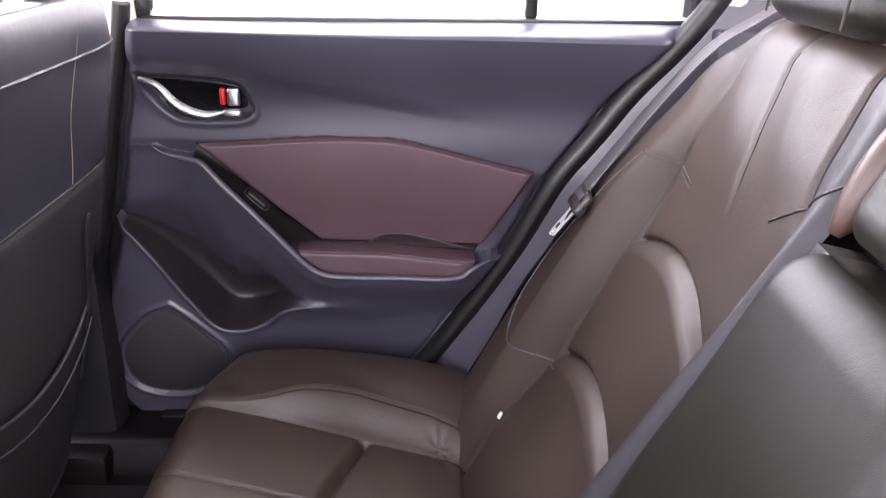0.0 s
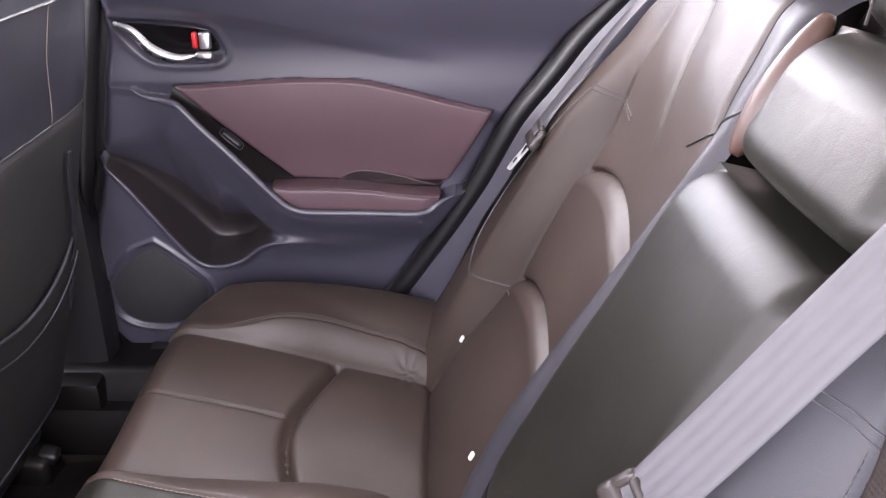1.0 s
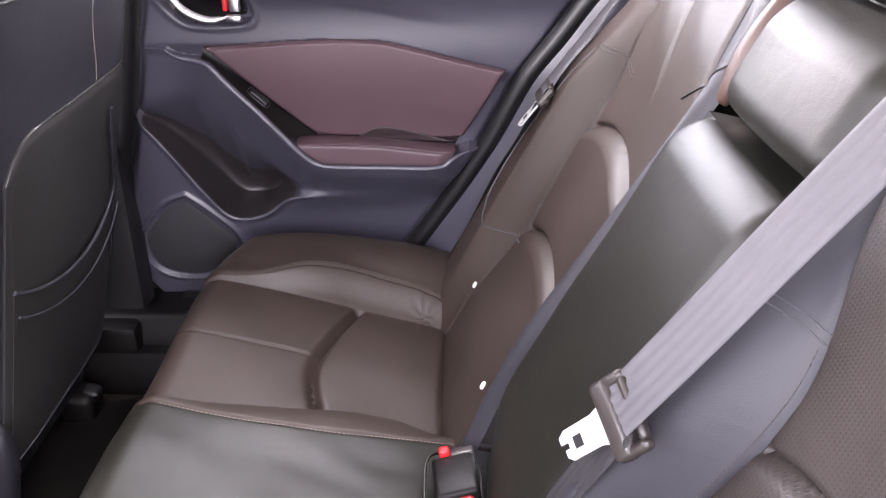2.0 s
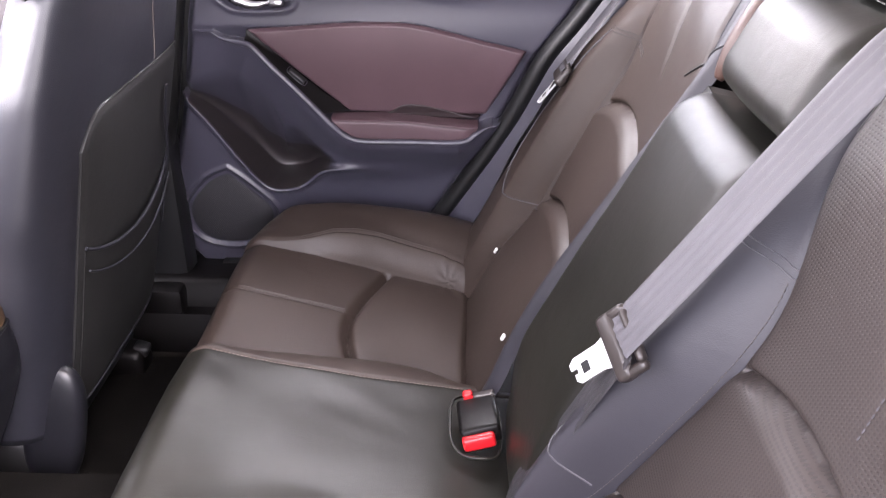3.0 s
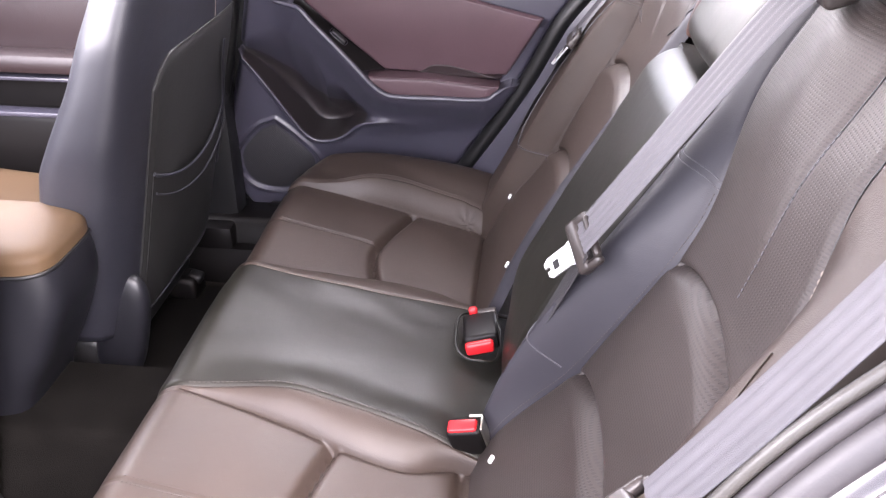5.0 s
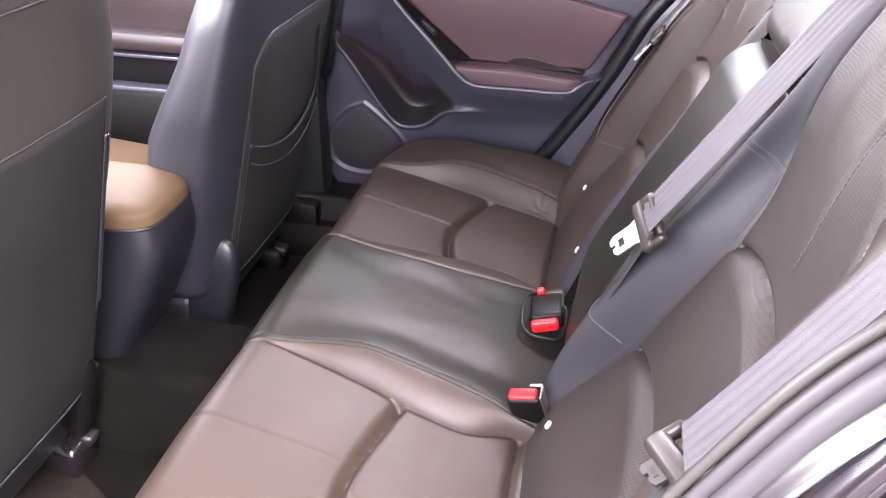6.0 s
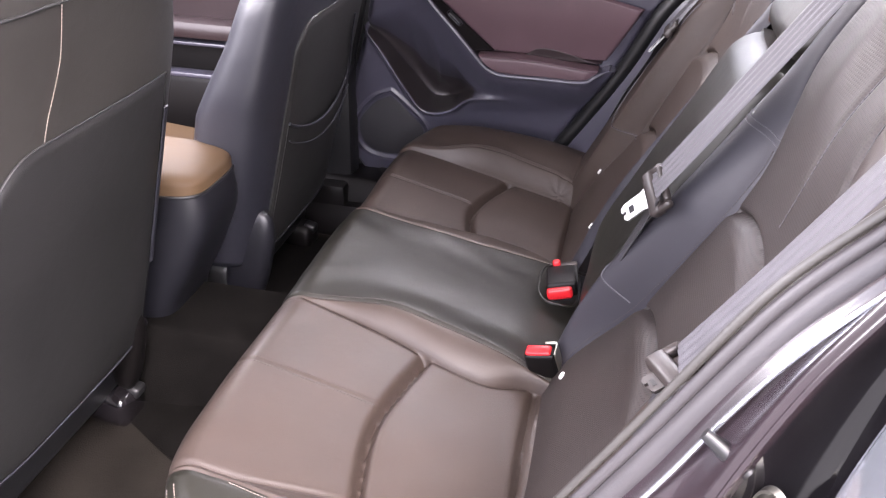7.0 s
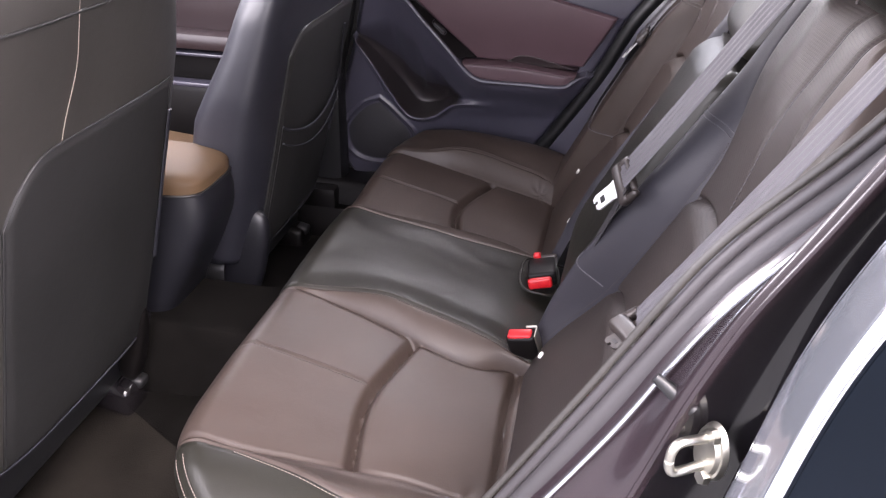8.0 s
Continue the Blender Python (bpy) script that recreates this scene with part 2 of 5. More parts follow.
def tube(name, pts, r, mat, parent=None, label="", sides=8, closed=False, flat=1.0, up=(0, 0, 1)):
    """A round (or flattened) bar along a line of places; r may vary along it."""
    p = np.array(pts, float)
    n = len(p)
    rs = np.broadcast_to(r, n)
    verts, faces = [], []
    tang = np.gradient(p, axis=0) if not closed else np.roll(p, -1, 0) - np.roll(p, 1, 0)
    for i in range(n):
        t = tang[i] / (np.linalg.norm(tang[i]) + 1e-9)
        a = np.cross(t, up)
        if np.linalg.norm(a) < 1e-3:
            a = np.cross(t, (1, 0, 0))
        a /= np.linalg.norm(a)
        b = np.cross(a, t)
        for k in range(sides):
            f = 2 * math.pi * k / sides
            verts.append((p[i] + rs[i] * (math.cos(f) * a + flat * math.sin(f) * b)).tolist())
    for i in range(n if closed else n - 1):
        for k in range(sides):
            j, l = (i + 1) % n, (k + 1) % sides
            faces.append((i * sides + k, i * sides + l, j * sides + l, j * sides + k))
    if not closed:
        faces += [tuple(range(sides))[::-1], tuple((n - 1) * sides + k for k in range(sides))]
    me = mesh_of(verts, faces, angle=60)
    me.name = name
    return link(name, me, mat, parent, label)


def ribbon(name, pts, across, width, thick, mat, parent=None, label="", ribs=0):
    """A strap along a line of places, laid across the given direction(s), with a ribbed face."""
    p = np.array(pts, float)
    n = len(p)
    a = np.broadcast_to(np.array(across, float), (n, 3))
    cols = 4 * ribs + 1 if ribs else 7
    s = np.linspace(-0.5, 0.5, cols)
    verts, faces = [], []
    tang = np.gradient(p, axis=0)
    for i in range(n):
        t = tang[i] / np.linalg.norm(tang[i])
        w = a[i] - t * (a[i] @ t)
        w /= np.linalg.norm(w)
        nn = np.cross(t, w)
        for side in (1, -1):
            for k in range(cols):
                lift = thick / 2 * (1 + (0.5 * math.cos(2 * math.pi * ribs * s[k]) if ribs else 0)) * (0.2 if k in (0, cols - 1) else 1)
                verts.append((p[i] + w * width * s[k] + nn * lift * side).tolist())
    q = 2 * cols
    for i in range(n - 1):
        for k in range(cols - 1):
            faces.append((i * q + k, i * q + k + 1, (i + 1) * q + k + 1, (i + 1) * q + k))
            faces.append((i * q + cols + k, (i + 1) * q + cols + k, (i + 1) * q + cols + k + 1, i * q + cols + k + 1))
        for k, l in ((0, cols), (cols - 1, 2 * cols - 1)):
            faces.append((i * q + k, (i + 1) * q + k, (i + 1) * q + l, i * q + l))
    for i in (0, n - 1):
        faces.append(tuple([i * q + k for k in range(cols)] + [i * q + cols + k for k in range(cols - 1, -1, -1)]))
    me = mesh_of(verts, faces, angle=80)
    bm = bmesh.new()
    bm.from_mesh(me)
    bmesh.ops.recalc_face_normals(bm, faces=bm.faces)
    bm.to_mesh(me)
    bm.free()
    me.name = name
    return link(name, me, mat, parent, label)


def stitches(name, pts, parent, mat=THREAD, step=0.006, r=0.0009, fill=0.7):
    """Single thread stitches along a seam, joined into one part."""
    p = np.array(pts, float)
    seg = np.r_[0, np.cumsum(np.linalg.norm(np.diff(p, axis=0), axis=1))]
    verts, faces = [], []
    at = 0.0
    while at + step * fill < seg[-1]:
        e = [np.array([np.interp(v, seg, p[:, k]) for k in range(3)]) for v in (at, at + step * fill / 2, at + step * fill)]
        t = e[2] - e[0]
        t /= np.linalg.norm(t) + 1e-9
        a = np.cross(t, (0.3, 0.2, 0.9))
        a /= np.linalg.norm(a)
        b = np.cross(a, t)
        base = len(verts)
        for i, rr in ((0, 0.5), (1, 1.0), (2, 0.5)):
            for f in (0, 1.57, 3.14, 4.71):
                verts.append((e[i] + r * rr * (math.cos(f) * a + math.sin(f) * b)).tolist())
        for i in (0, 1):
            for k in range(4):
                faces.append((base + i * 4 + k, base + i * 4 + (k + 1) % 4, base + i * 4 + 4 + (k + 1) % 4, base + i * 4 + 4 + k))
        at += step
    me = mesh_of(verts, faces)
    me.name = name
    return link(name, me, mat, parent)


def rounded_box(name, size, m, bevel, mat, parent=None, label="", segs=3, taper=(1, 1)):
    """A block with rounded edges, at pose m; taper narrows its top in x and y."""
    bm = bmesh.new()
    bmesh.ops.create_cube(bm, size=1)
    for v in bm.verts:
        k = v.co.z + 0.5
        v.co.x *= size[0] * (1 + (taper[0] - 1) * k)
        v.co.y *= size[1] * (1 + (taper[1] - 1) * k)
        v.co.z *= size[2]
    bmesh.ops.bevel(bm, geom=list(bm.edges), offset=bevel, segments=segs, profile=0.5, affect="EDGES")
    bmesh.ops.transform(bm, matrix=m, verts=bm.verts)
    return part(name, bm, mat, parent, label)


def plate(name, outline, m, thick, mat, parent=None, label="", bevel=0.0):
    """A flat piece cut to an outline (x, y of pose m), thick along its z."""
    bm = bmesh.new()
    f = bm.faces.new([bm.verts.new((x, y, 0)) for x, y in outline])
    r = bmesh.ops.extrude_face_region(bm, geom=[f])
    bmesh.ops.translate(bm, vec=(0, 0, thick), verts=[v for v in r["geom"] if isinstance(v, bmesh.types.BMVert)])
    if bevel:
        top = [e for e in bm.edges if all(abs(v.co.z - thick) < 1e-6 for v in e.verts)]
        bmesh.ops.bevel(bm, geom=top, offset=bevel, segments=3, profile=0.5, affect="EDGES")
    bmesh.ops.transform(bm, matrix=m, verts=bm.verts)
    return part(name, bm, mat, parent, label)


# ---- setting: outside ----
def box_part(name, lo, hi, mat, parent=None, label="", bevel=0.004):
    size = [b - a for a, b in zip(lo, hi)]
    mid = [(a + b) / 2 for a, b in zip(lo, hi)]
    return rounded_box(name, size, pose(*mid), min(bevel, min(size) * 0.45), mat, parent, label, segs=2)


# unseen ground, its grey set for body reflections and bounce light
gx, gy = np.meshgrid(np.linspace(-60, 60, 61), np.linspace(-60, 60, 61), indexing="ij")
ground = sheet("ground", gx, gy, -0.45 + 0.004 * np.sin(gx * 1.7) * np.cos(gy * 1.3), CONCRETE)
tagged(ground, "unseen grey ground around the car", "ground", kind="structure")

# house wall cut low so more sky light reaches the door ledge
house = thing("house_wall", "white house wall with grey louvres beside the car, cut low", "wall", (0, 3.6, -0.45), kind="structure")
box_part("wall_panel", (-7, 0, 0), (7, 0.25, 2.3), WALLWHITE, house)
for x0, w in ((-0.92, 0.50), (-0.20, 0.42), (0.62, 0.36)):
    for k in range(9):
        z = 0.62 + k * 0.058 + 0.004 * (k % 3)
        bm = bmesh.new()
        bmesh.ops.create_cube(bm, size=1)
        bmesh.ops.scale(bm, vec=(w - 0.05 * (k % 2), 0.012, 0.016), verts=bm.verts)
        bmesh.ops.transform(bm, matrix=pose(x0 + w / 2, -0.012, z, 20), verts=bm.verts)
        part("slat", bm, SLATGREY, house, flat=True)

# ---- setting: car shell ----
FLOOR = -0.03


def floor_z(x, y):
    """Carpet with a tall flat-topped tunnel in the middle and a rise under the rear seat."""
    tunnel = smooth(-0.150, -0.098, y) * (1 - smooth(0.066, 0.112, y))
    z = FLOOR + 0.006 * np.sin(9 * x) * np.sin(7 * y) * (1 - tunnel)
    z = z + (0.155 + 0.02 * smooth(-0.5, -1.2, x)) * tunnel
    return np.maximum(z, FLOOR + 0.16 * smooth(-0.32, -0.24, x) * (1 - smooth(0.6, 0.7, np.abs(y))))


fx, fy = np.meshgrid(np.linspace(-1.7, 0.2, 120), np.linspace(-0.735, 0.735, 150), indexing="ij")
carpet = sheet("floor", fx, fy, floor_z(fx, fy), CARPET, back=(0, 0, -0.05))
tagged(carpet, "dark carpeted car floor with a low centre tunnel", "floor", kind="structure")


def floor_mat(name, x0, x1, y0, y1, lift):
    X, Y = np.meshgrid(np.linspace(x0, x1, 40), np.linspace(y0, y1, 50), indexing="ij")
    d = np.minimum(np.minimum(X - x0, x1 - X), np.minimum(Y - y0, y1 - Y))
    Z = floor_z(X, Y) + lift - 0.006 * (1 - smooth(0, 0.008, d)) + 0.0015 * np.sin(X * 31) * np.sin(Y * 27)
    ob = sheet(name, X, Y, Z, MAT, back=(0, 0, -0.006))
    return tagged(ob, "dark grey carpet mat lying on the car floor", "floor mat", "footwell mats")


floor_mat("floor_mat", -0.70, -0.33, 0.135, 0.560, 0.012)
floor_mat("floor_mat", -0.78, -0.33, -0.600, -0.160, 0.014)

REAR = [(0.05, -0.09), (0.12, -0.04), (0.221, 0.042), (0.364, 0.131), (0.449, 0.179), (0.57, 0.234), (0.633, 0.281), (0.698, 0.321), (0.76, 0.375), (0.806, 0.407), (0.9, 0.46)]
FRONT = [(0.05, -0.43), (0.10, -0.455), (0.14, -0.485), (0.193, -0.490), (0.296, -0.476), (0.464, -0.426), (0.598, -0.395), (0.727, -0.364), (0.80, -0.345)]


def side_trim(name, sign, mat=PLASTIC):
    """Grey plastic between the door opening and the rear seat, up to the pillar."""
    v, u = np.meshgrid(np.linspace(0.06, 0.83, 60), np.linspace(0, 1, 24), indexing="ij")
    X = soft_line(v, REAR, 0.02) + (0.004 if sign > 0 else 0.022) + u * (0.17 + 0.05 * v)
    Y = 0.742 - 0.135 * v - 0.012 - 0.055 * smooth(0.05, 0.7, u) - 0.012 * smooth(0.0, 0.12, u)
    ob = sheet(name, X, sign * Y, v, mat, back=(0, 0.03 if sign > 0 else 0.015, 0))
    return tagged(ob, "grey plastic side trim beside the rear seat", "trim", kind="structure")


side_trim("trim_far", 1)
# near trim is a darker, warmer copy: less light put into its colour
side_trim("trim_near", -1, WARM)

# sills
for nm, s in (("sill_far", 1), ("sill_near", -1)):
    X, A = np.meshgrid(np.linspace(-0.62, 0.02, 40), np.linspace(0, 1, 16), indexing="ij")
    Yv = s * (0.565 + 0.185 * A)
    Z = FLOOR + 0.075 * smooth(0.02, 0.10, A) + 0.052 * smooth(0.26, 0.36, A) + 0.006 * np.sin(A * math.pi)
    tagged(sheet(nm, X, Yv, Z, SATINBLACK, back=(0, 0, -0.05)), "black plastic sill plate along the door opening", "sill", kind="structure")
step = box_part("sill_cover", (-0.560, 0.590, -0.045), (-0.455, 0.640, 0.100), SATINBLACK, bevel=0.014)
tagged(step, "black plastic cover at the foot of the door pillar", "trim", kind="structure")

# black sheet added to close a gap that let outside light in
vz, uu = np.meshgrid(np.linspace(0.05, 0.80, 40), np.linspace(0, 1, 10), indexing="ij")
tagged(sheet("pillar_rebate", soft_line(vz, FRONT, 0.02) - 0.07 + 0.085 * uu, 0.742 - 0.135 * vz + 0.022 - 0.02 * (1 - uu), vz, RUBBER, back=(0, 0.01, 0)), "black filler sheet between pillar and door", "trim", kind="structure")

# pillars, roof, bulkheads and closed panels out of view
for nm, s in (("pillar_far", 1), ("pillar_near", -1)):
    p = thing(nm, "door pillar with beige upper trim and black lower cover", "pillar", kind="structure")
    box_part("lower_cover", (-0.56, min(s * 0.655, s * 0.73), 0.0), (-0.455, max(s * 0.655, s * 0.73), 0.735), DARKPLASTIC, p, bevel=0.02)
    box_part("upper_cover", (-0.47, min(s * 0.625, s * 0.70), 0.739), (-0.352, max(s * 0.625, s * 0.70), 1.25), BEIGE, p, bevel=0.02)
for nm, s in (("rear_pillar_far", 1), ("rear_pillar_near", -1)):
    p = tagged(box_part(nm, (0.425, min(s * 0.60, s * 0.70), 0.795), (0.80, max(s * 0.60, s * 0.70), 1.25), BEIGE, bevel=0.03), "beige trim on the rear roof pillar", "pillar", kind="structure")
    box_part("pillar_base", (0.425, min(s * 0.58, s * 0.70), 0.4), (0.80, max(s * 0.58, s * 0.70), 0.79), PLASTIC, p)
# unseen roof lining, made pale to bounce light onto the seats
X, Y = np.meshgrid(np.linspace(-1.2, 0.9, 30), np.linspace(-0.66, 0.66, 30), indexing="ij")
tagged(sheet("ceiling", X, Y, 1.27 - 0.12 * (Y / 0.66) ** 4 - 0.05 * ((X + 0.1) / 1.0) ** 2, HEADLINER, back=(0, 0, 0.03)), "unseen roof lining, pale to bounce light", "ceiling", kind="structure")
tagged(box_part("bulkhead", (-1.75, -0.74, -0.05), (-1.5, 0.74, 0.85), DARKPLASTIC), "black dashboard closing the cabin", "dashboard", kind="structure")
tagged(box_part("rear_bulkhead", (0.56, -0.70, -0.05), (0.62, 0.70, 0.80), CARPET), "dark carpeted wall behind the rear seat", "wall", kind="structure")

# front door on the far side
fdoor = thing("front_door", "closed front door with burgundy trim and black storage bin", "car door", (-1.02, 0.72, 0.05))
def in_thing(ob, parent):
    ob.parent = parent
    ob.matrix_parent_inverse = Matrix.Translation(-Vector(parent.location))
    return ob
for nm, lo, hi, mt, bv in (("door_panel", (-1.5, 0.69, 0.05), (-0.57, 0.75, 0.80), SATINBLACK, 0.01), ("insert", (-1.45, 0.675, 0.46), (-0.60, 0.694, 0.66), SHADETRIM, 0.008),
                           ("armrest", (-1.45, 0.62, 0.425), (-0.62, 0.70, 0.468), SHADETRIM, 0.014), ("trim_strip", (-1.45, 0.655, 0.40), (-0.62, 0.70, 0.409), PLASTIC, 0.003),
                           ("storage_bin", (-1.45, 0.63, 0.12), (-0.62, 0.70, 0.335), SATINBLACK, 0.02), ("bin_lip", (-1.45, 0.622, 0.33), (-0.62, 0.66, 0.342), PLASTIC, 0.004)):
    in_thing(box_part(nm, lo, hi, mt, bevel=bv), fdoor)


# ---- far rear door ----
def door_y(z):
    return 0.742 - 0.135 * z


def rounded(poly, n=72):
    """A closed outline with its corners eased."""
    return [tuple(p) for p in spline(poly + poly[:1], n)[:-1]]


LIP = [(-0.345, 0.600), (-0.329, 0.589), (-0.300, 0.5845), (-0.284, 0.582), (-0.273, 0.577), (-0.245, 0.547), (-0.210, 0.513), (-0.183, 0.485), (-0.159, 0.459), (-0.131, 0.429), (-0.110, 0.414), (-0.081, 0.408), (0.005, 0.408), (0.095, 0.408), (0.120, 0.421), (0.133, 0.429), (0.15, 0.436)]
TOPLINE = [tuple(p) for p in spline([(-0.284, 0.6045), (-0.219, 0.609), (-0.104, 0.618), (-0.006, 0.618), (0.060, 0.606), (0.135, 0.588), (0.207, 0.572)], 30)]
TRIM = TOPLINE + LIP[14:2:-1]
ARMLINE = [(-0.40, 0.0), (-0.34, 0.012), (-0.26, 0.034), (-0.20, 0.048), (-0.13, 0.058), (0.09, 0.058), (0.15, 0.040), (0.3, 0.03)]
POCKET_LIP = [tuple(p) for p in spline([(-0.425, 0.480), (-0.384, 0.425), (-0.333, 0.343), (-0.294, 0.289), (-0.260, 0.276), (-0.215, 0.287), (-0.172, 0.322), (-0.135, 0.333), (-0.06, 0.335)], 50)]
SPEAKER = rounded([(-0.364, 0.318), (-0.331, 0.290), (-0.285, 0.242), (-0.276, 0.209), (-0.298, 0.165), (-0.358, 0.140), (-0.420, 0.146), (-0.452, 0.175), (-0.460, 0.217), (-0.447, 0.252), (-0.403, 0.300)])
BEZEL = rounded([(-0.357, 0.706), (-0.289, 0.703), (-0.227, 0.697), (-0.209, 0.682), (-0.207, 0.646), (-0.288, 0.640), (-0.319, 0.650), (-0.345, 0.678)], 60)
CREASE = [(-0.40, 0.730), (-0.364, 0.727), (-0.287, 0.717), (-0.203, 0.708), (-0.078, 0.683), (0.05, 0.661), (0.3, 0.63)]


POCKET_WIDE = [(-0.45, 0.008), (-0.415, 0.022), (-0.38, 0.060), (-0.32, 0.120), (-0.26, 0.140), (-0.21, 0.105), (-0.175, 0.050), (-0.14, 0.015)]
POCKET_DEEP = [(-0.43, 0.0), (-0.39, 0.040), (-0.32, 0.095), (-0.24, 0.105), (-0.20, 0.085), (-0.170, 0.035), (-0.145, 0.0)]


def pocket_lip(x):
    return line(x, [(-0.60, 0.60)] + POCKET_LIP + [(0.5, 0.335)])


def door_h(x, z):
    """How far the door lining stands into the cabin."""
    h = np.zeros(np.shape(x))
    # belt: swells to the window ledge
    h += 0.030 * smooth(0.66, 0.785, z) - 0.010 * np.exp(-((z - 0.66) / 0.05) ** 2)
    # shoulder line over the insert
    h += 0.010 * smooth(0.585, 0.612, z + 0.04 * smooth(-0.1, 0.25, x))
    d = signed(x, z, TRIM)
    arm = line(x, ARMLINE)
    sd = dist(x, z, LIP) * np.where(z > line(x, [(-0.5, 0.600)] + LIP + [(0.4, 0.45)]), -1, 1)
    under = arm * (1 - smooth(0.0, 0.12, sd)) ** 1.5
    above = -0.010 * (1 - smooth(-0.004, 0.0005, d))
    w = smooth(-0.003, 0.001, sd)
    h += w * under + (1 - w) * above
    # crease over the handle
    h += 0.008 * smooth(-0.012, 0.014, z - line(x, CREASE)) * (1 - smooth(-0.02, 0.16, x))
    # lower body rolls over the pocket, whose scoop is steep at its lip and easy above
    h += 0.012 * np.exp(-((z - 0.322 - 0.01 * smooth(-0.2, 0.1, x)) / 0.026) ** 2) * smooth(-0.20, -0.15, x) * (1 - smooth(-0.10, 0.08, x))
    dl = dist(x, z, POCKET_LIP)
    h += 0.011 * np.exp(-(dl / 0.0075) ** 2) * (1 - smooth(-0.16, -0.06, x))
    wide, deep = soft_line(x, POCKET_WIDE, 0.012), soft_line(x, POCKET_DEEP, 0.012)
    h -= np.where(z > pocket_lip(x), deep * smooth(0.0, 0.010, dl) * (1 - smooth(0.12 * wide, wide, dl)), 0)
    sp = signed(x, z, SPEAKER)
    h += 0.0045 * np.exp(-((sp - 0.005) / 0.005) ** 2) - 0.003 * (sp < 0)
    bz = signed(x, z, BEZEL)
    h -= 0.016 * (1 - smooth(-0.006, 0.003, bz))
    h += 0.003 * np.exp(-((bz - 0.006) / 0.005) ** 2)
    # rounded front and rear rims
    f = x - soft_line(z, FRONT, 0.02)
    r = soft_line(z, REAR, 0.02) - x
    e = np.minimum(f, r)
    return h - 0.020 * (1 - smooth(-0.004, 0.022, e)) ** 2


door = thing("rear_door", "closed rear car door with grey plastic lining and burgundy insert", "car door", (0, 0.70, 0.06))
v, u = np.meshgrid(np.linspace(0.085, 0.768, 300), np.linspace(0, 1, 340), indexing="ij")
xl, xr = soft_line(v, FRONT, 0.02), soft_line(v, REAR, 0.02)
DX = xl + u * (xr - xl)
in_thing(sheet("door_lining", DX, door_y(v) - door_h(DX, v), v, PLASTIC, back=(0, 0.19, 0), angle=60), door)


def on_door(pts, lift=0.002, n=60, close=False):
    p = spline(pts + [pts[0]] if close else pts, n)
    return [(a, float(door_y(b) - door_h(np.array([a]), np.array([b]))[0]) - lift, b) for a, b in p]


def door_patch(name, poly, mat, lift, n=90, base=door_h, label=""):
    """A covering that follows the lining inside an outline, with a soft rim."""
    xs, zs = [a for a, _ in poly], [b for _, b in poly]
    Z, U = np.meshgrid(np.linspace(min(zs) + 1e-4, max(zs) - 1e-4, n), np.linspace(0, 1, n), indexing="ij")
    lo, hi = np.zeros(n), np.zeros(n)
    for i, z in enumerate(Z[:, 0]):
        cuts = sorted(a + (c - a) * (z - b) / (d - b) for (a, b), (c, d) in zip(poly, poly[1:] + poly[:1]) if (b > z) != (d > z))
        lo[i], hi[i] = cuts[0], cuts[-1]
    Xp = lo[:, None] + U * (hi - lo)[:, None]
    d = -signed(Xp, Z, poly)
    Yp = door_y(Z) - base(Xp, Z) - lift * smooth(-0.001, 0.006, d) + 0.004 * (1 - smooth(0, 0.004, d))
    return in_thing(sheet(name, Xp, Yp, Z, mat, back=(0, 0.012, 0), label=label, angle=70), door)


# dark sheet over the pocket's hollow: the shade there put into its colour
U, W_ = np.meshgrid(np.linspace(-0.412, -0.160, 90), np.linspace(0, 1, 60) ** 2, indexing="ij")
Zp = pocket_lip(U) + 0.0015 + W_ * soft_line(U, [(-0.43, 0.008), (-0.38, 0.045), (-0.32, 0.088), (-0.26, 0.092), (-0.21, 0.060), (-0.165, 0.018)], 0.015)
in_thing(sheet("pocket_shade", U, door_y(Zp) - door_h(U, Zp) - 0.0010, Zp + 0.0012 * (1 - W_), POCKETSHADE, label="dark brown sheet standing in for the pocket's shade"), door)
in_thing(tube("pocket_edge", [(a, float(door_y(b) - door_h(np.array([a]), np.array([b - 0.001]))[0]) + 0.0015, b) for a, b in POCKET_LIP], [0.0034 * min(1, (k + 1) / 8, (50 - k) / 14) + 0.0006 for k in range(50)], PLASTIC, sides=10), door)


def insert_h(x, z):
    return 0.002 + 0.008 * smooth(0.47, 0.62, z + 0.03 * smooth(-0.1, 0.25, x)) + 0.006 * np.sin(math.pi * np.clip((z - 0.45) / 0.16, 0, 1))


INS = [(a, b - 0.001) for a, b in TOPLINE] + [(0.140, 0.446), (0.06, 0.444), (-0.05, 0.446), (-0.115, 0.448)]
door_patch("insert", INS, INSERT, 0.004, base=insert_h, label="burgundy vinyl insert")
# dark patch on the insert, painting the shade of a pull cup
CUP = [tuple(p) for p in spline([(-0.050, 0.4475), (-0.034, 0.4560), (-0.014, 0.4680), (0.018, 0.4690), (0.060, 0.4600), (0.100, 0.4490), (0.130, 0.4420)], 30)] + [(0.125, 0.435), (0.0, 0.437), (-0.060, 0.440)]
door_patch("pull_cup_shade", CUP, SHADETRIM, 0.0055, base=insert_h, label="dark patch standing in for the shaded hollow behind the armrest")

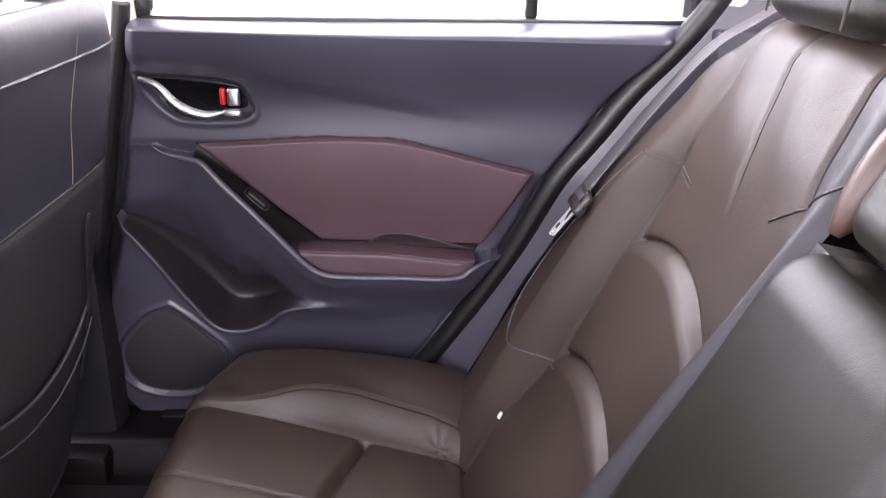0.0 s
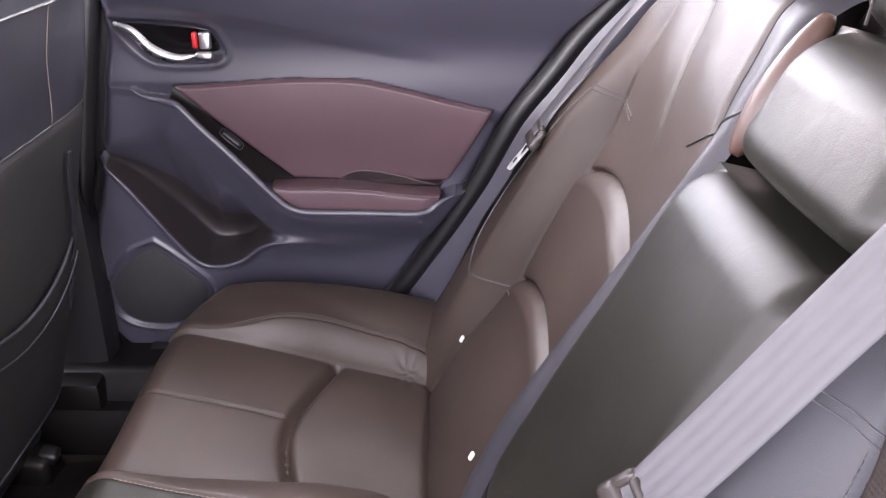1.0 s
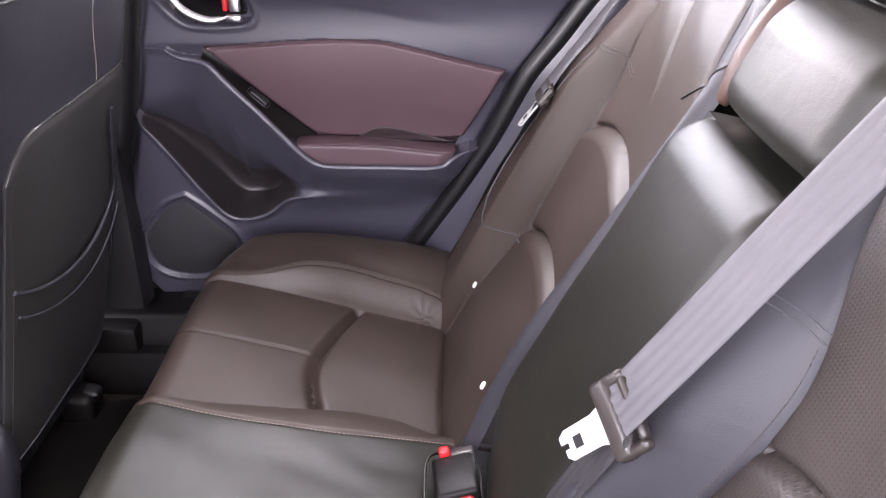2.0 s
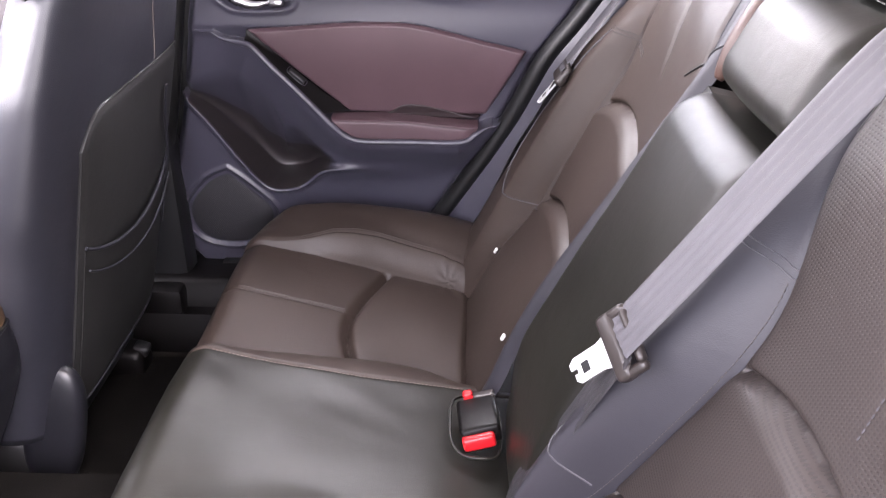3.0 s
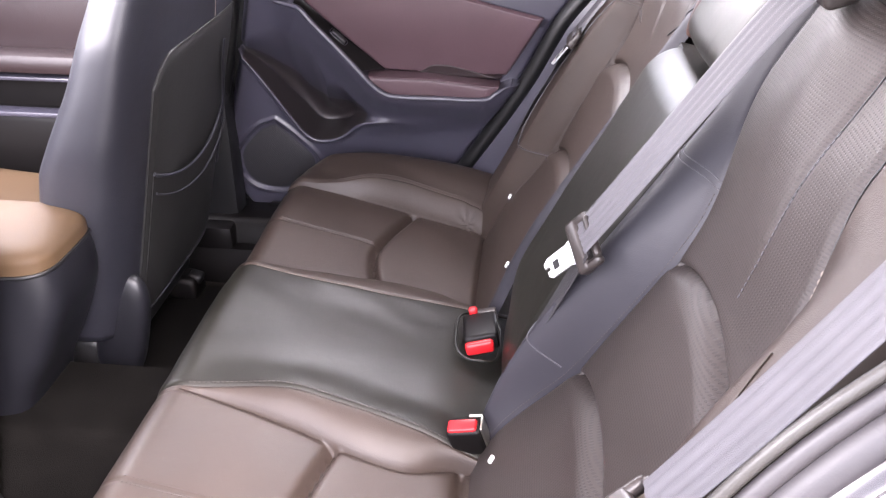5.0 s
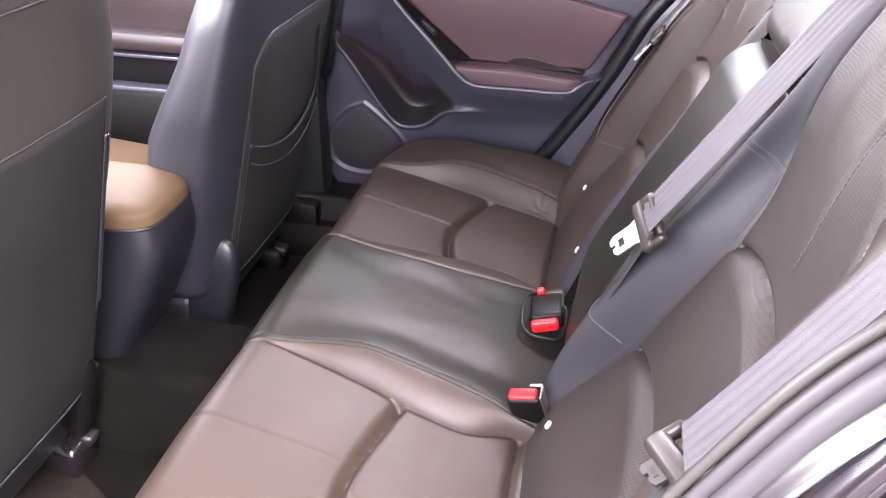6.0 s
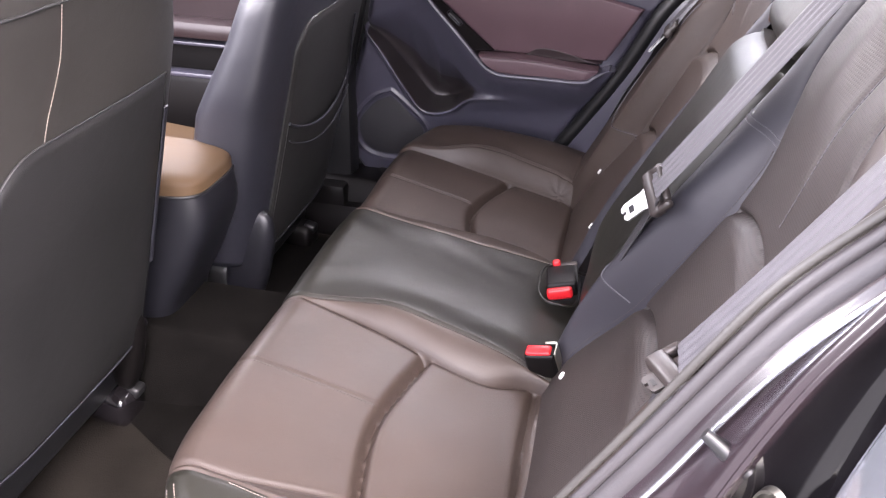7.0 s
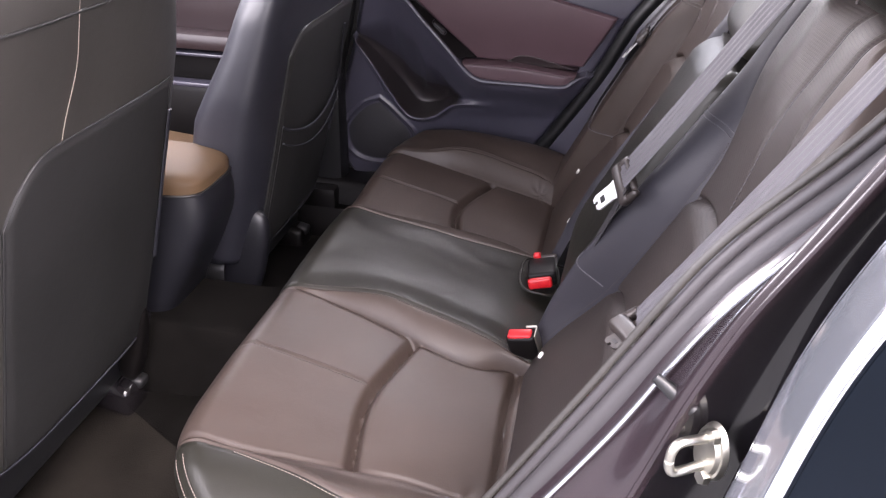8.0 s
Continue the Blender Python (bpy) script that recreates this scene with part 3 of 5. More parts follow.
# padded armrest: level on top, rolled over its front, cut off by the lining's lip
sec = [(0.002, 0.000), (0.022, 0.0005), (0.038, 0.000), (0.0455, -0.0020), (0.0490, -0.0060), (0.0502, -0.014), (0.0510, -0.030), (0.0515, -0.047)]
sec = spline(sec, 40)
U, K = np.meshgrid(np.linspace(0, 1, 70), np.arange(40), indexing="ij")
x0 = -0.166
zs_arm = 0.4475 - 0.013 * smooth(-0.06, 0.13, x0 + U * 0.29)
Za = zs_arm + sec[K, 1]
xa0 = line(Za, [(0.395, -0.070), (0.408, -0.076), (0.414, -0.104), (0.429, -0.126), (0.459, -0.154)])
Xa = xa0 + U * (line(Za, [(0.395, 0.095), (0.408, 0.101), (0.421, 0.119), (0.462, 0.139)]) - xa0)
Ha = np.minimum(sec[K, 0], line(Xa, ARMLINE) - 0.005)
in_thing(sheet("armrest", Xa, door_y(Za) - Ha, Za, INSERT, label="burgundy padded armrest", angle=70), door)


def on_arm(k, lift=0.0012):
    return [(Xa[i, k], float(door_y(Za[i, k]) - Ha[i, k]) - lift, Za[i, k] + 0.0006) for i in range(4, 69)]


in_thing(tube("piping", on_arm(17), 0.0011, INSERT, sides=6), door)
in_thing(stitches("stitching", on_arm(21, 0.0006), None, DARKTHREAD, 0.005, 0.0007), door)

# gloss panel sloping from the insert up to the lip
seam_a = spline([(-0.285, 0.604), (-0.209, 0.534), (-0.153, 0.485), (-0.112, 0.4515)], 40)
seam_b = spline([(-0.288, 0.586), (-0.276, 0.580), (-0.245, 0.549), (-0.210, 0.515), (-0.183, 0.487), (-0.156, 0.459)], 40)
S_, U = np.meshgrid(np.linspace(0, 1, 40), np.linspace(0, 1, 12), indexing="ij")
Xw = seam_a[:, :1] + U * (seam_b[:, :1] - seam_a[:, :1])
Zw = seam_a[:, 1:] + U * (seam_b[:, 1:] - seam_a[:, 1:])
Hw = 0.008 + U * (line(seam_b[:, :1], ARMLINE) - 0.004 - 0.008) - 0.003 * np.sin(math.pi * U)
in_thing(sheet("switch_panel", Xw, door_y(Zw) - Hw, Zw, SATINBLACK, label="black window switch panel", back=(0, 0.02, 0)), door)
at = Vector((Xw[19, 5], float(door_y(Zw[19, 5]) - Hw[19, 5]), Zw[19, 5]))
e1 = (Vector((Xw[22, 5], float(door_y(Zw[22, 5]) - Hw[22, 5]), Zw[22, 5])) - at).normalized()
e2 = (Vector((Xw[19, 8], float(door_y(Zw[19, 8]) - Hw[19, 8]), Zw[19, 8])) - at).normalized()
e3 = e1.cross(e2).normalized()
if e3.y > 0:
    e3 = -e3
e2 = e3.cross(e1)
msw = Matrix((e1, e2, e3)).transposed().to_4x4()
msw.translation = at
in_thing(rounded_box("window_switch", (0.034, 0.013, 0.008), msw @ pose(0, 0, 0.002), 0.003, DARKPLASTIC), door)
in_thing(tube("switch_outline", [msw @ Vector((0.021 * math.copysign(abs(math.cos(a)) ** 0.5, math.cos(a)), 0.0095 * math.copysign(abs(math.sin(a)) ** 0.5, math.sin(a)), 0.0012)) for a in np.linspace(0, 6.28, 33)[:-1]], 0.0006, PLASTIC, closed=True, sides=6), door)
edge_pts = [(a, float(door_y(b) - soft_line(a, ARMLINE, 0.02)) - 0.001 - 0.008 * float(smooth(0.585, 0.612, b)), b) for a, b in spline(LIP, 110)]
in_thing(tube("lining_edge", edge_pts, [0.0046 * min(1, (k + 1) / 14, (110 - k) / 14) + 0.001 for k in range(110)], PLASTIC, sides=12), door)


SPK_IN = [(-0.366 + (a + 0.366) * 0.9, 0.225 + (b - 0.225) * 0.9) for a, b in SPEAKER[::4]]
GRILLE = weave("speaker_mesh", (0.022, 0.0205, 0.024), (0.006, 0.006, 0.0065), 0.6, 0.004)
xs, zs = np.meshgrid(np.linspace(0, 1, 60), np.linspace(0, 2 * math.pi, 90), indexing="ij")
ring = spline(SPK_IN + SPK_IN[:1], 90)
GX = -0.366 + xs * (ring[:, 0][None, :] + 0.366)
GZ = 0.225 + xs * (ring[:, 1][None, :] - 0.225)
GY = door_y(GZ) - door_h(GX, GZ) - 0.004 - 0.004 * (1 - xs ** 4)
in_thing(sheet("speaker_grille", GX, GY, GZ, GRILLE, label="dark perforated speaker grille", uv=(GX, GZ)), door)


# inner handle: bowl, lever, lock knob with a red mark
hy = float(door_y(0.675)) + 0.004
bowl = door_patch("handle_bowl", rounded([(-0.349, 0.700), (-0.289, 0.698), (-0.230, 0.692), (-0.214, 0.680), (-0.213, 0.652), (-0.288, 0.646), (-0.316, 0.655), (-0.338, 0.678)], 60), GLOSS, 0.001, 50, label="black handle bowl")
rim = [(-0.349, 0.701), (-0.325, 0.690), (-0.305, 0.668), (-0.285, 0.656), (-0.262, 0.651), (-0.240, 0.655), (-0.213, 0.657)]
lever_pts = [(a, hy - 0.030 + 0.004 * k / 49, b) for k, (a, b) in enumerate(spline(rim, 50))]
in_thing(tube("lever", lever_pts, [0.003 + 0.0055 * math.sin(math.pi * min(1, k / 40)) ** 0.7 for k in range(50)], SATIN, label="satin chrome pull lever", flat=0.6, up=(0, 1, 0)), door)
in_thing(rounded_box("lever_end", (0.026, 0.012, 0.012), pose(-0.224, hy - 0.027, 0.6555), 0.004, SATIN), door)
in_thing(rounded_box("lock_knob", (0.018, 0.010, 0.026), pose(-0.223, hy - 0.020, 0.677), 0.004, SATIN, label="grey lock knob"), door)
in_thing(rounded_box("lock_mark", (0.008, 0.010, 0.024), pose(-0.238, hy - 0.019, 0.677), 0.003, RED, label="red lock mark"), door)

# window: ledge, glass, divider, frame
a_, x_ = np.meshgrid(np.linspace(0, 1, 16), np.linspace(-0.352, 0.392, 120), indexing="ij")
y0_ = door_y(0.768) - door_h(x_, np.full_like(x_, 0.768))
in_thing(sheet("window_ledge", x_, y0_ + (0.655 - y0_) * (1 - np.cos(a_ * math.pi / 2)), 0.7675 + (0.010 + 0.012 * smooth(-0.3, 0.4, x_)) * np.sin(a_ * math.pi / 2), PLASTIC, back=(0, 0.01, -0.01)), door)
in_thing(tube("window_seal", [(-0.345, 0.654, 0.776), (0.40, 0.654, 0.790)], 0.0055, RUBBER), door)
glass = in_thing(box_part("window_glass", (-0.34, 0.668, 0.77), (0.39, 0.672, 1.16), GLASS, bevel=0.001), door)
glass.visible_shadow = False
in_thing(box_part("window_divider", (0.178, 0.655, 0.79), (0.196, 0.685, 1.16), RUBBER, bevel=0.005), door)
in_thing(tube("window_frame", [(-0.345, 0.665, 0.79), (-0.32, 0.655, 0.95), (-0.28, 0.635, 1.12), (-0.2, 0.62, 1.16), (0.3, 0.62, 1.15), (0.40, 0.64, 1.0), (0.41, 0.66, 0.80)], 0.014, DARKPLASTIC), door)

# rubber seals round both rear door openings
def seal(name, sign, mat, r, out, lab):
    zz = np.linspace(0.11, 0.90, 60)
    xs_ = soft_line(zz, REAR, 0.025) + out
    pts = [(a, sign * (door_y(b) - 0.012), b) for a, b in zip(xs_, zz)]
    low = [(-0.40 + 0.32 * k / 12, sign * (door_y(0.09) - 0.012), 0.088 + 0.012 * (k / 12) ** 3) for k in range(13)]
    return tagged(tube(name, low + pts, r, mat, sides=12, flat=0.8), lab, "door seal", kind="structure")


seal("seal_far", 1, RUBBER, 0.021, 0.010, "black rubber door seal")
fr = [(a, door_y(b) - 0.008, b) for b, a in [(z, float(soft_line(z, FRONT, 0.02)) - 0.014) for z in np.linspace(0.12, 0.8, 40)]]
tagged(tube("seal_pillar", fr, 0.012, RUBBER), "black rubber seal along the door pillar", "door seal", kind="structure")


# ---- rear seat cushion ----
INNER = [(-0.32, 0.168), (-0.25, 0.166), (-0.18, 0.155), (-0.12, 0.150), (-0.03, 0.158), (0.05, 0.170), (0.11, 0.183), (0.2, 0.190)]
PAD_IN = [(-0.32, 0.170), (-0.235, 0.172), (-0.185, 0.178), (-0.10, 0.194), (-0.018, 0.215), (0.043, 0.220), (0.095, 0.197), (0.2, 0.200)]
PAD_OUT = [(-0.32, 0.530), (-0.2, 0.528), (-0.108, 0.509), (0.005, 0.486), (0.105, 0.486), (0.2, 0.49)]
CREST = [(-0.32, 0.534), (-0.2, 0.540), (-0.15, 0.553), (-0.055, 0.570), (0.045, 0.570), (0.145, 0.556), (0.2, 0.55)]
FOLD = [(-0.050, 0.195), (-0.068, 0.283), (-0.081, 0.356), (-0.079, 0.420), (-0.062, 0.520)]
BACK_ROLL = [(0.110, 0.205), (0.108, 0.30), (0.112, 0.40), (0.116, 0.49)]
INNER_FAR = [(a, b - 0.012) for a, b in INNER]
PAD_OUT_FAR = [(-0.32, 0.503), (-0.162, 0.502), (-0.032, 0.497), (0.119, 0.488), (0.2, 0.485)]
CREST_FAR = [(-0.32, 0.508), (-0.22, 0.508), (-0.19, 0.513), (-0.153, 0.527), (-0.122, 0.540), (-0.053, 0.551), (0.056, 0.538), (0.15, 0.516), (0.2, 0.508)]
ROLL_FAR = [(-0.32, -0.022), (-0.25, -0.002), (-0.2, 0.018), (-0.134, 0.038), (-0.04, 0.054), (0.053, 0.062), (0.148, 0.058), (0.2, 0.044)]


def pad_seams(x, far):
    """Crosswise places of the four seams: inner bolster, pad's inner and outer edge, outer bolster."""
    return tuple(soft_line(x, c, 0.02) for c in ((INNER_FAR, PAD_IN, PAD_OUT_FAR, CREST_FAR) if far else (INNER, PAD_IN, PAD_OUT, CREST)))



def cushion_side(x, t, far):
    b, p, q, o = pad_seams(x, far)
    hc = 0.029 * smooth(-0.27, -0.09, x) * (1 - 0.5 * smooth(0.05, 0.16, x))
    hi = hc * (0.45 if far else 1.0)
    mid = hi * (0.62 + 0.38 * smooth(b - 0.07, b, t)) + 0.004
    h = np.where(t < b, mid, 0)
    h = np.where((t >= b) & (t < p), hi * (1 - np.clip((t - b) / (p - b), 0, 1) ** 2.0) + 0.003, h)
    pad = 0.007 * (1 - ((t - (p + q) / 2) / ((q - p) / 2)) ** 2) - (0.008 if far else 0.0)
    h = np.where((t >= p) & (t < q), pad, h)
    hc = hc + (0.006 * smooth(-0.24, -0.12, x) if far else 0)
    h = np.where((t >= q) & (t < o), hc * smooth(q, o, t) - (0.008 * (1 - smooth(q, o, t)) if far else 0), h)
    if far:
        roll = hc + (soft_line(x, ROLL_FAR, 0.03) - hc) * np.sin(math.pi / 2 * np.clip((t - o) / (0.632 - o), 0, 1)) ** 1.2
    else:
        roll = hc - 0.035 * np.clip((t - o) / (0.66 - o), 0, 1) ** 2.2
    h = np.where(t >= o, roll, h)
    for c in (b, p, q, o):
        h = h + groove(t - c, 0.0035, 0.0028)
    df = dist(x, t, spline(FOLD_FAR if far else FOLD, 24).tolist())
    on_pad = smooth(p - 0.001, p + 0.004, t) * (1 - smooth(q - 0.005, q + 0.001, t))
    h = h + on_pad * (groove(df, 0.0065, 0.017) - 0.003 * np.exp(-(df / 0.03) ** 2))
    h = h + groove(dist(x, t, BACK_ROLL), 0.006, 0.010)
    h = h + np.where(x < -0.085, groove(t - 0.338, 0.003, 0.002), 0)
    # puckers at the back corner of each bolster
    for cx, ct, turn in ((0.095, 0.500, -1),):
        ax, at_ = x - cx, (t - ct) * turn
        ang = np.arctan2(at_, ax + 0.02)
        h = h + 0.0022 * np.exp(-(ax ** 2 + at_ ** 2) / 0.0011) * np.sin(7 * ang + 2) * smooth(0.0, 0.02, np.hypot(ax, at_))
    h = h + 0.0012 * np.sin(23 * x + 3 * t) * np.sin(17 * t + 1.0)
    # soft creases where the cover has been sat on
    return h + 0.0007 * np.sin(38 * x + 60 * t + 4 * np.sin(11 * t)) * np.sin(14 * x + 2) * np.sin(9 * t)


FOLD_FAR = [(-0.030, 0.503), (-0.057, 0.422), (-0.080, 0.335), (-0.080, 0.275), (-0.060, 0.195)]


def cushion_z(x, y):
    x, y = np.broadcast_arrays(np.asarray(x, float), np.asarray(y, float))
    t = np.abs(y)
    k = smooth(-0.07, 0.07, y)
    h = k * cushion_side(x, t, True) + (1 - k) * cushion_side(x, t, False)
    return 0.226 - 0.236 * x + h - 0.018 * smooth(0.02, 0.30, y)


def front_x(t, far):
    return -0.298 + (0.055 if far else 0.13) * np.clip((t - 0.47) / 0.19, 0, 1) ** 2.4


NOSE = 0.042


def cushion_pad(name, y_of, cols, mat, parent, label):
    """y_of(x, w): the crosswise place for w in 0..1; a nose rolled down in front, flat rows behind."""
    rows = [("face", k) for k in np.linspace(0, 1, 8)[:-1]] + [("nose", a) for a in np.linspace(180, 96, 14)] + [("top", k) for k in np.linspace(0.0, 1, 130)[1:]]
    w = np.linspace(0, 1, cols)
    Xs, Ys, Zs = [], [], []
    for kind, k in rows:
        x = np.full(cols, -0.28)
        for _ in range(3):
            yy = y_of(x, w)
            xf = front_x(np.abs(yy), float(np.mean(yy)) > 0.1)
            if kind == "top":
                x = xf + NOSE + k * (0.20 - xf - NOSE)
            elif kind == "nose":
                x = xf + NOSE + NOSE * math.cos(radians(k))
            else:
                x = xf + 0.020 * (1 - k)
        yy = y_of(x, w)
        zt = cushion_z(np.maximum(x, xf + NOSE), yy)
        if kind == "top":
            z = zt
        elif kind == "nose":
            z = zt - NOSE + NOSE * math.sin(radians(k))
        else:
            z = 0.055 + (zt - NOSE - 0.055) * k
        side = np.clip((np.abs(yy) - 0.635) / 0.035, 0, 1)
        z = z - 0.05 * (1 - np.sqrt(np.clip(1 - side ** 2, 0, 1)))
        Xs.append(x), Ys.append(yy), Zs.append(z)
    return sheet(name, np.array(Xs), np.array(Ys), np.array(Zs), mat, parent, label, angle=60)


bench = thing("rear_seat_cushion", "dark brown leather rear bench cushion with stitched panels", "car seat")


def pad_t(x, w, far, lo=0.0, hi=1.0):
    """Crosswise place with its seams on fixed columns, so that they stay crisp."""
    b, p, q, o = pad_seams(x, far)
    k = lo + w * (hi - lo)
    st = (0.0, 0.16, 0.72, 0.86, 1.0)
    t = np.zeros(np.shape(k))
    for (k0, k1), (t0, t1) in zip(zip(st[:-1], st[1:]), ((b, p), (p, q), (q, o), (o, np.full(np.shape(b), 0.668)))):
        t = np.where((k >= k0 - 1e-9) & (k <= k1 + 1e-9), t0 + (t1 - t0) * np.clip((k - k0) / (k1 - k0), 0, 1), t)
    return t


def mid_y(x, w):
    b, c = soft_line(x, INNER, 0.02), soft_line(x, INNER_FAR, 0.02)
    return w * (b + c) - b


for sgn in (-1, 1):
    cushion_pad("seat_pad", lambda x, w: sgn * pad_t(x, w, sgn > 0, 0.0, 0.86), 173, PANEL, bench, "brown leather outer seat pad")
    # far roll takes the lighter brown: the light on it put into its colour
    cushion_pad("side_panel", lambda x, w: sgn * pad_t(x, w, sgn > 0, 0.86, 1.0), 40, PANEL if sgn > 0 else LEATHER, bench, "side roll, leather lightened to brown as lit" if sgn > 0 else "smooth black leather side panel")
# centre pad's darker tone takes in the darker reflection there
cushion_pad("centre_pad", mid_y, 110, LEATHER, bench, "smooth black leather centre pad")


def on_cushion(pts, sign, lift=0.001, n=60):
    return [(a, sign * t, float(cushion_z(np.array([a]), np.array([sign * t]))[0]) + lift) for a, t in spline(pts, n)]


for s in (-1, 1):
    stitches("stitching", on_cushion([(a, b - 0.004) for a, b in (INNER_FAR if s > 0 else INNER)[1:7]], s, 0.0012), bench, THREAD if s > 0 else DARKTHREAD, 0.006, 0.0008)
    stitches("stitching", on_cushion([(a, b + 0.005) for a, b in (CREST_FAR[2:7] if s > 0 else CREST[1:5])], s, 0.0008), bench, THREAD if s < 0 else DARKTHREAD, 0.005, 0.0007)
    for o in (-0.0045, 0.0045):
        stitches("stitching", on_cushion([(-0.26, 0.338 + o), (-0.18, 0.338 + o), (-0.092, 0.340 + o)], s, 0.0006), bench, DARKTHREAD, 0.005, 0.0007)
# doubled stitching down the front edge of the near side panel
for deg in (128, 150):
    tt = np.linspace(0.555, 0.650, 40)
    xf = front_x(tt, False)
    zt = cushion_z(xf + NOSE, -tt) - 0.05 * (1 - np.sqrt(1 - np.clip((tt - 0.635) / 0.035, 0, 1) ** 2))
    a = radians(deg)
    stitches("stitching", np.stack([xf + NOSE + (NOSE + 0.001) * math.cos(a), -tt, zt - NOSE + (NOSE + 0.001) * math.sin(a)], -1), bench, THREAD, 0.005, 0.0007)
# base under the cushion, closing it to the floor
box_part("seat_base", (-0.262, -0.60, 0.0), (0.15, 0.60, 0.13), DARKPLASTIC, bench, bevel=0.01)


# ---- rear backrests ----
B_IN = [(0.15, 0.165), (0.31, 0.178), (0.37, 0.194), (0.46, 0.214), (0.535, 0.228), (0.58, 0.226), (0.62, 0.216), (0.66, 0.200), (0.70, 0.187), (0.75, 0.182), (0.85, 0.190)]
B_IN_FAR = [(0.15, 0.160), (0.46, 0.156), (0.60, 0.151), (0.66, 0.153), (0.70, 0.166), (0.75, 0.178), (0.85, 0.195)]
B_OUT = [(0.15, 0.470), (0.40, 0.474), (0.50, 0.474), (0.58, 0.470), (0.66, 0.458), (0.74, 0.440), (0.85, 0.440)]
B_RIM = [(0.15, 0.635), (0.35, 0.640), (0.5, 0.617), (0.6, 0.602), (0.695, 0.574), (0.752, 0.545), (0.79, 0.505), (0.82, 0.45)]
CREST_IN = [(0.15, 0.012), (0.25, 0.020), (0.32, 0.034), (0.40, 0.040), (0.52, 0.030), (0.644, 0.016), (0.70, 0.006), (0.85, 0.0)]


def lobe_top(t, k):
    """Height of the crease over the lower (0) and upper (1) cushion lobe."""
    return (0.403 - 1.7 * (t - 0.335) ** 2) if k == 0 else (0.566 - 1.7 * (t - 0.345) ** 2)


def back_h(t, z, start):
    """How far the cover stands off the seat back's plane: hollow middle with two lobes between raised bolsters."""
    p, q, r = (soft_line(z, c, 0.03) for c in (B_IN_FAR if start < 0.12 else B_IN, B_OUT, B_RIM))
    up = smooth(0.58, 0.74, z)
    hollow = -0.026 * smooth(0.24, 0.37, z) * (1 - up)
    mid = hollow + 0.004 * (1 - np.clip((t - (p + q) / 2) / ((q - p) / 2), -1, 1) ** 2)
    crest = soft_line(z, CREST_IN, 0.03) * (0.75 if start < 0.12 else 1.0)
    s = np.clip((t - start) / (p - start), 0, 1)
    h_in = np.where(s < 0.4, crest - 0.016 * (1 - s / 0.4) ** 2, crest + (hollow - 0.002 - crest) * smooth(0.4, 1.0, s))
    s2 = np.clip((t - q) / (r - q), 0, 1)
    h_out = hollow + (0.030 * (1 - up) - hollow) * smooth(0.0, 0.42, s2)
    h = np.where(t < p, h_in, np.where(t < q, mid, h_out))
    h = h + groove(t - p, 0.0040, 0.006 * (1 - 0.5 * up)) + groove(t - q, 0.0045, 0.006 * (1 - 0.4 * up))
    # two lobes, each rolled over into a crease under the next panel
    on = smooth(p - 0.002, p + 0.004, t) * (1 - smooth(q - 0.006, q + 0.002, t))
    flat = 0.15 + 0.85 * smooth(p, p + 0.11, t)
    for k, dep in ((0, 0.012), (1, 0.010)):
        e = z - lobe_top(t, k)
        h = h + on * (np.where(e < 0, 0.0065 * flat * np.exp(-np.abs(e + 0.018) / 0.085) * smooth(0.0, 0.018, -e), 0) + groove(e, 0.0045, dep))
        h = h - on * np.where(e > 0, 0.005 * np.exp(-e / 0.03), 0)
    # seams of the upper part
    s1 = line(z, UPPER_SEAM_FAR if start < 0.12 else UPPER_SEAM)
    h = h + smooth(0.62, 0.68, z) * (groove(t - s1, 0.0048, 0.0035) - 0.0035 * np.cos((t - s1) * 45) * smooth(0.66, 0.76, z))
    h = h + 0.0012 * np.sin(19 * z + 5 * t) * np.sin(21 * t)
    # rounded rim at the outer side and over the top
    R = 0.034
    d = np.minimum(r - t, 0.825 - z)
    d = np.clip(d, 0, R)
    return h - (R - np.sqrt(np.clip(R * R - (R - d) ** 2, 0, None)))


UPPER_SEAM = [(0.57, 0.374), (0.64, 0.371), (0.70, 0.366), (0.80, 0.360)]
UPPER_SEAM_FAR = [(0.60, 0.285), (0.66, 0.290), (0.711, 0.300), (0.79, 0.336), (0.85, 0.34)]


def back_x(t, z, start):
    return 0.160 + 0.49 * (z - 0.27) - back_h(t, z, start)


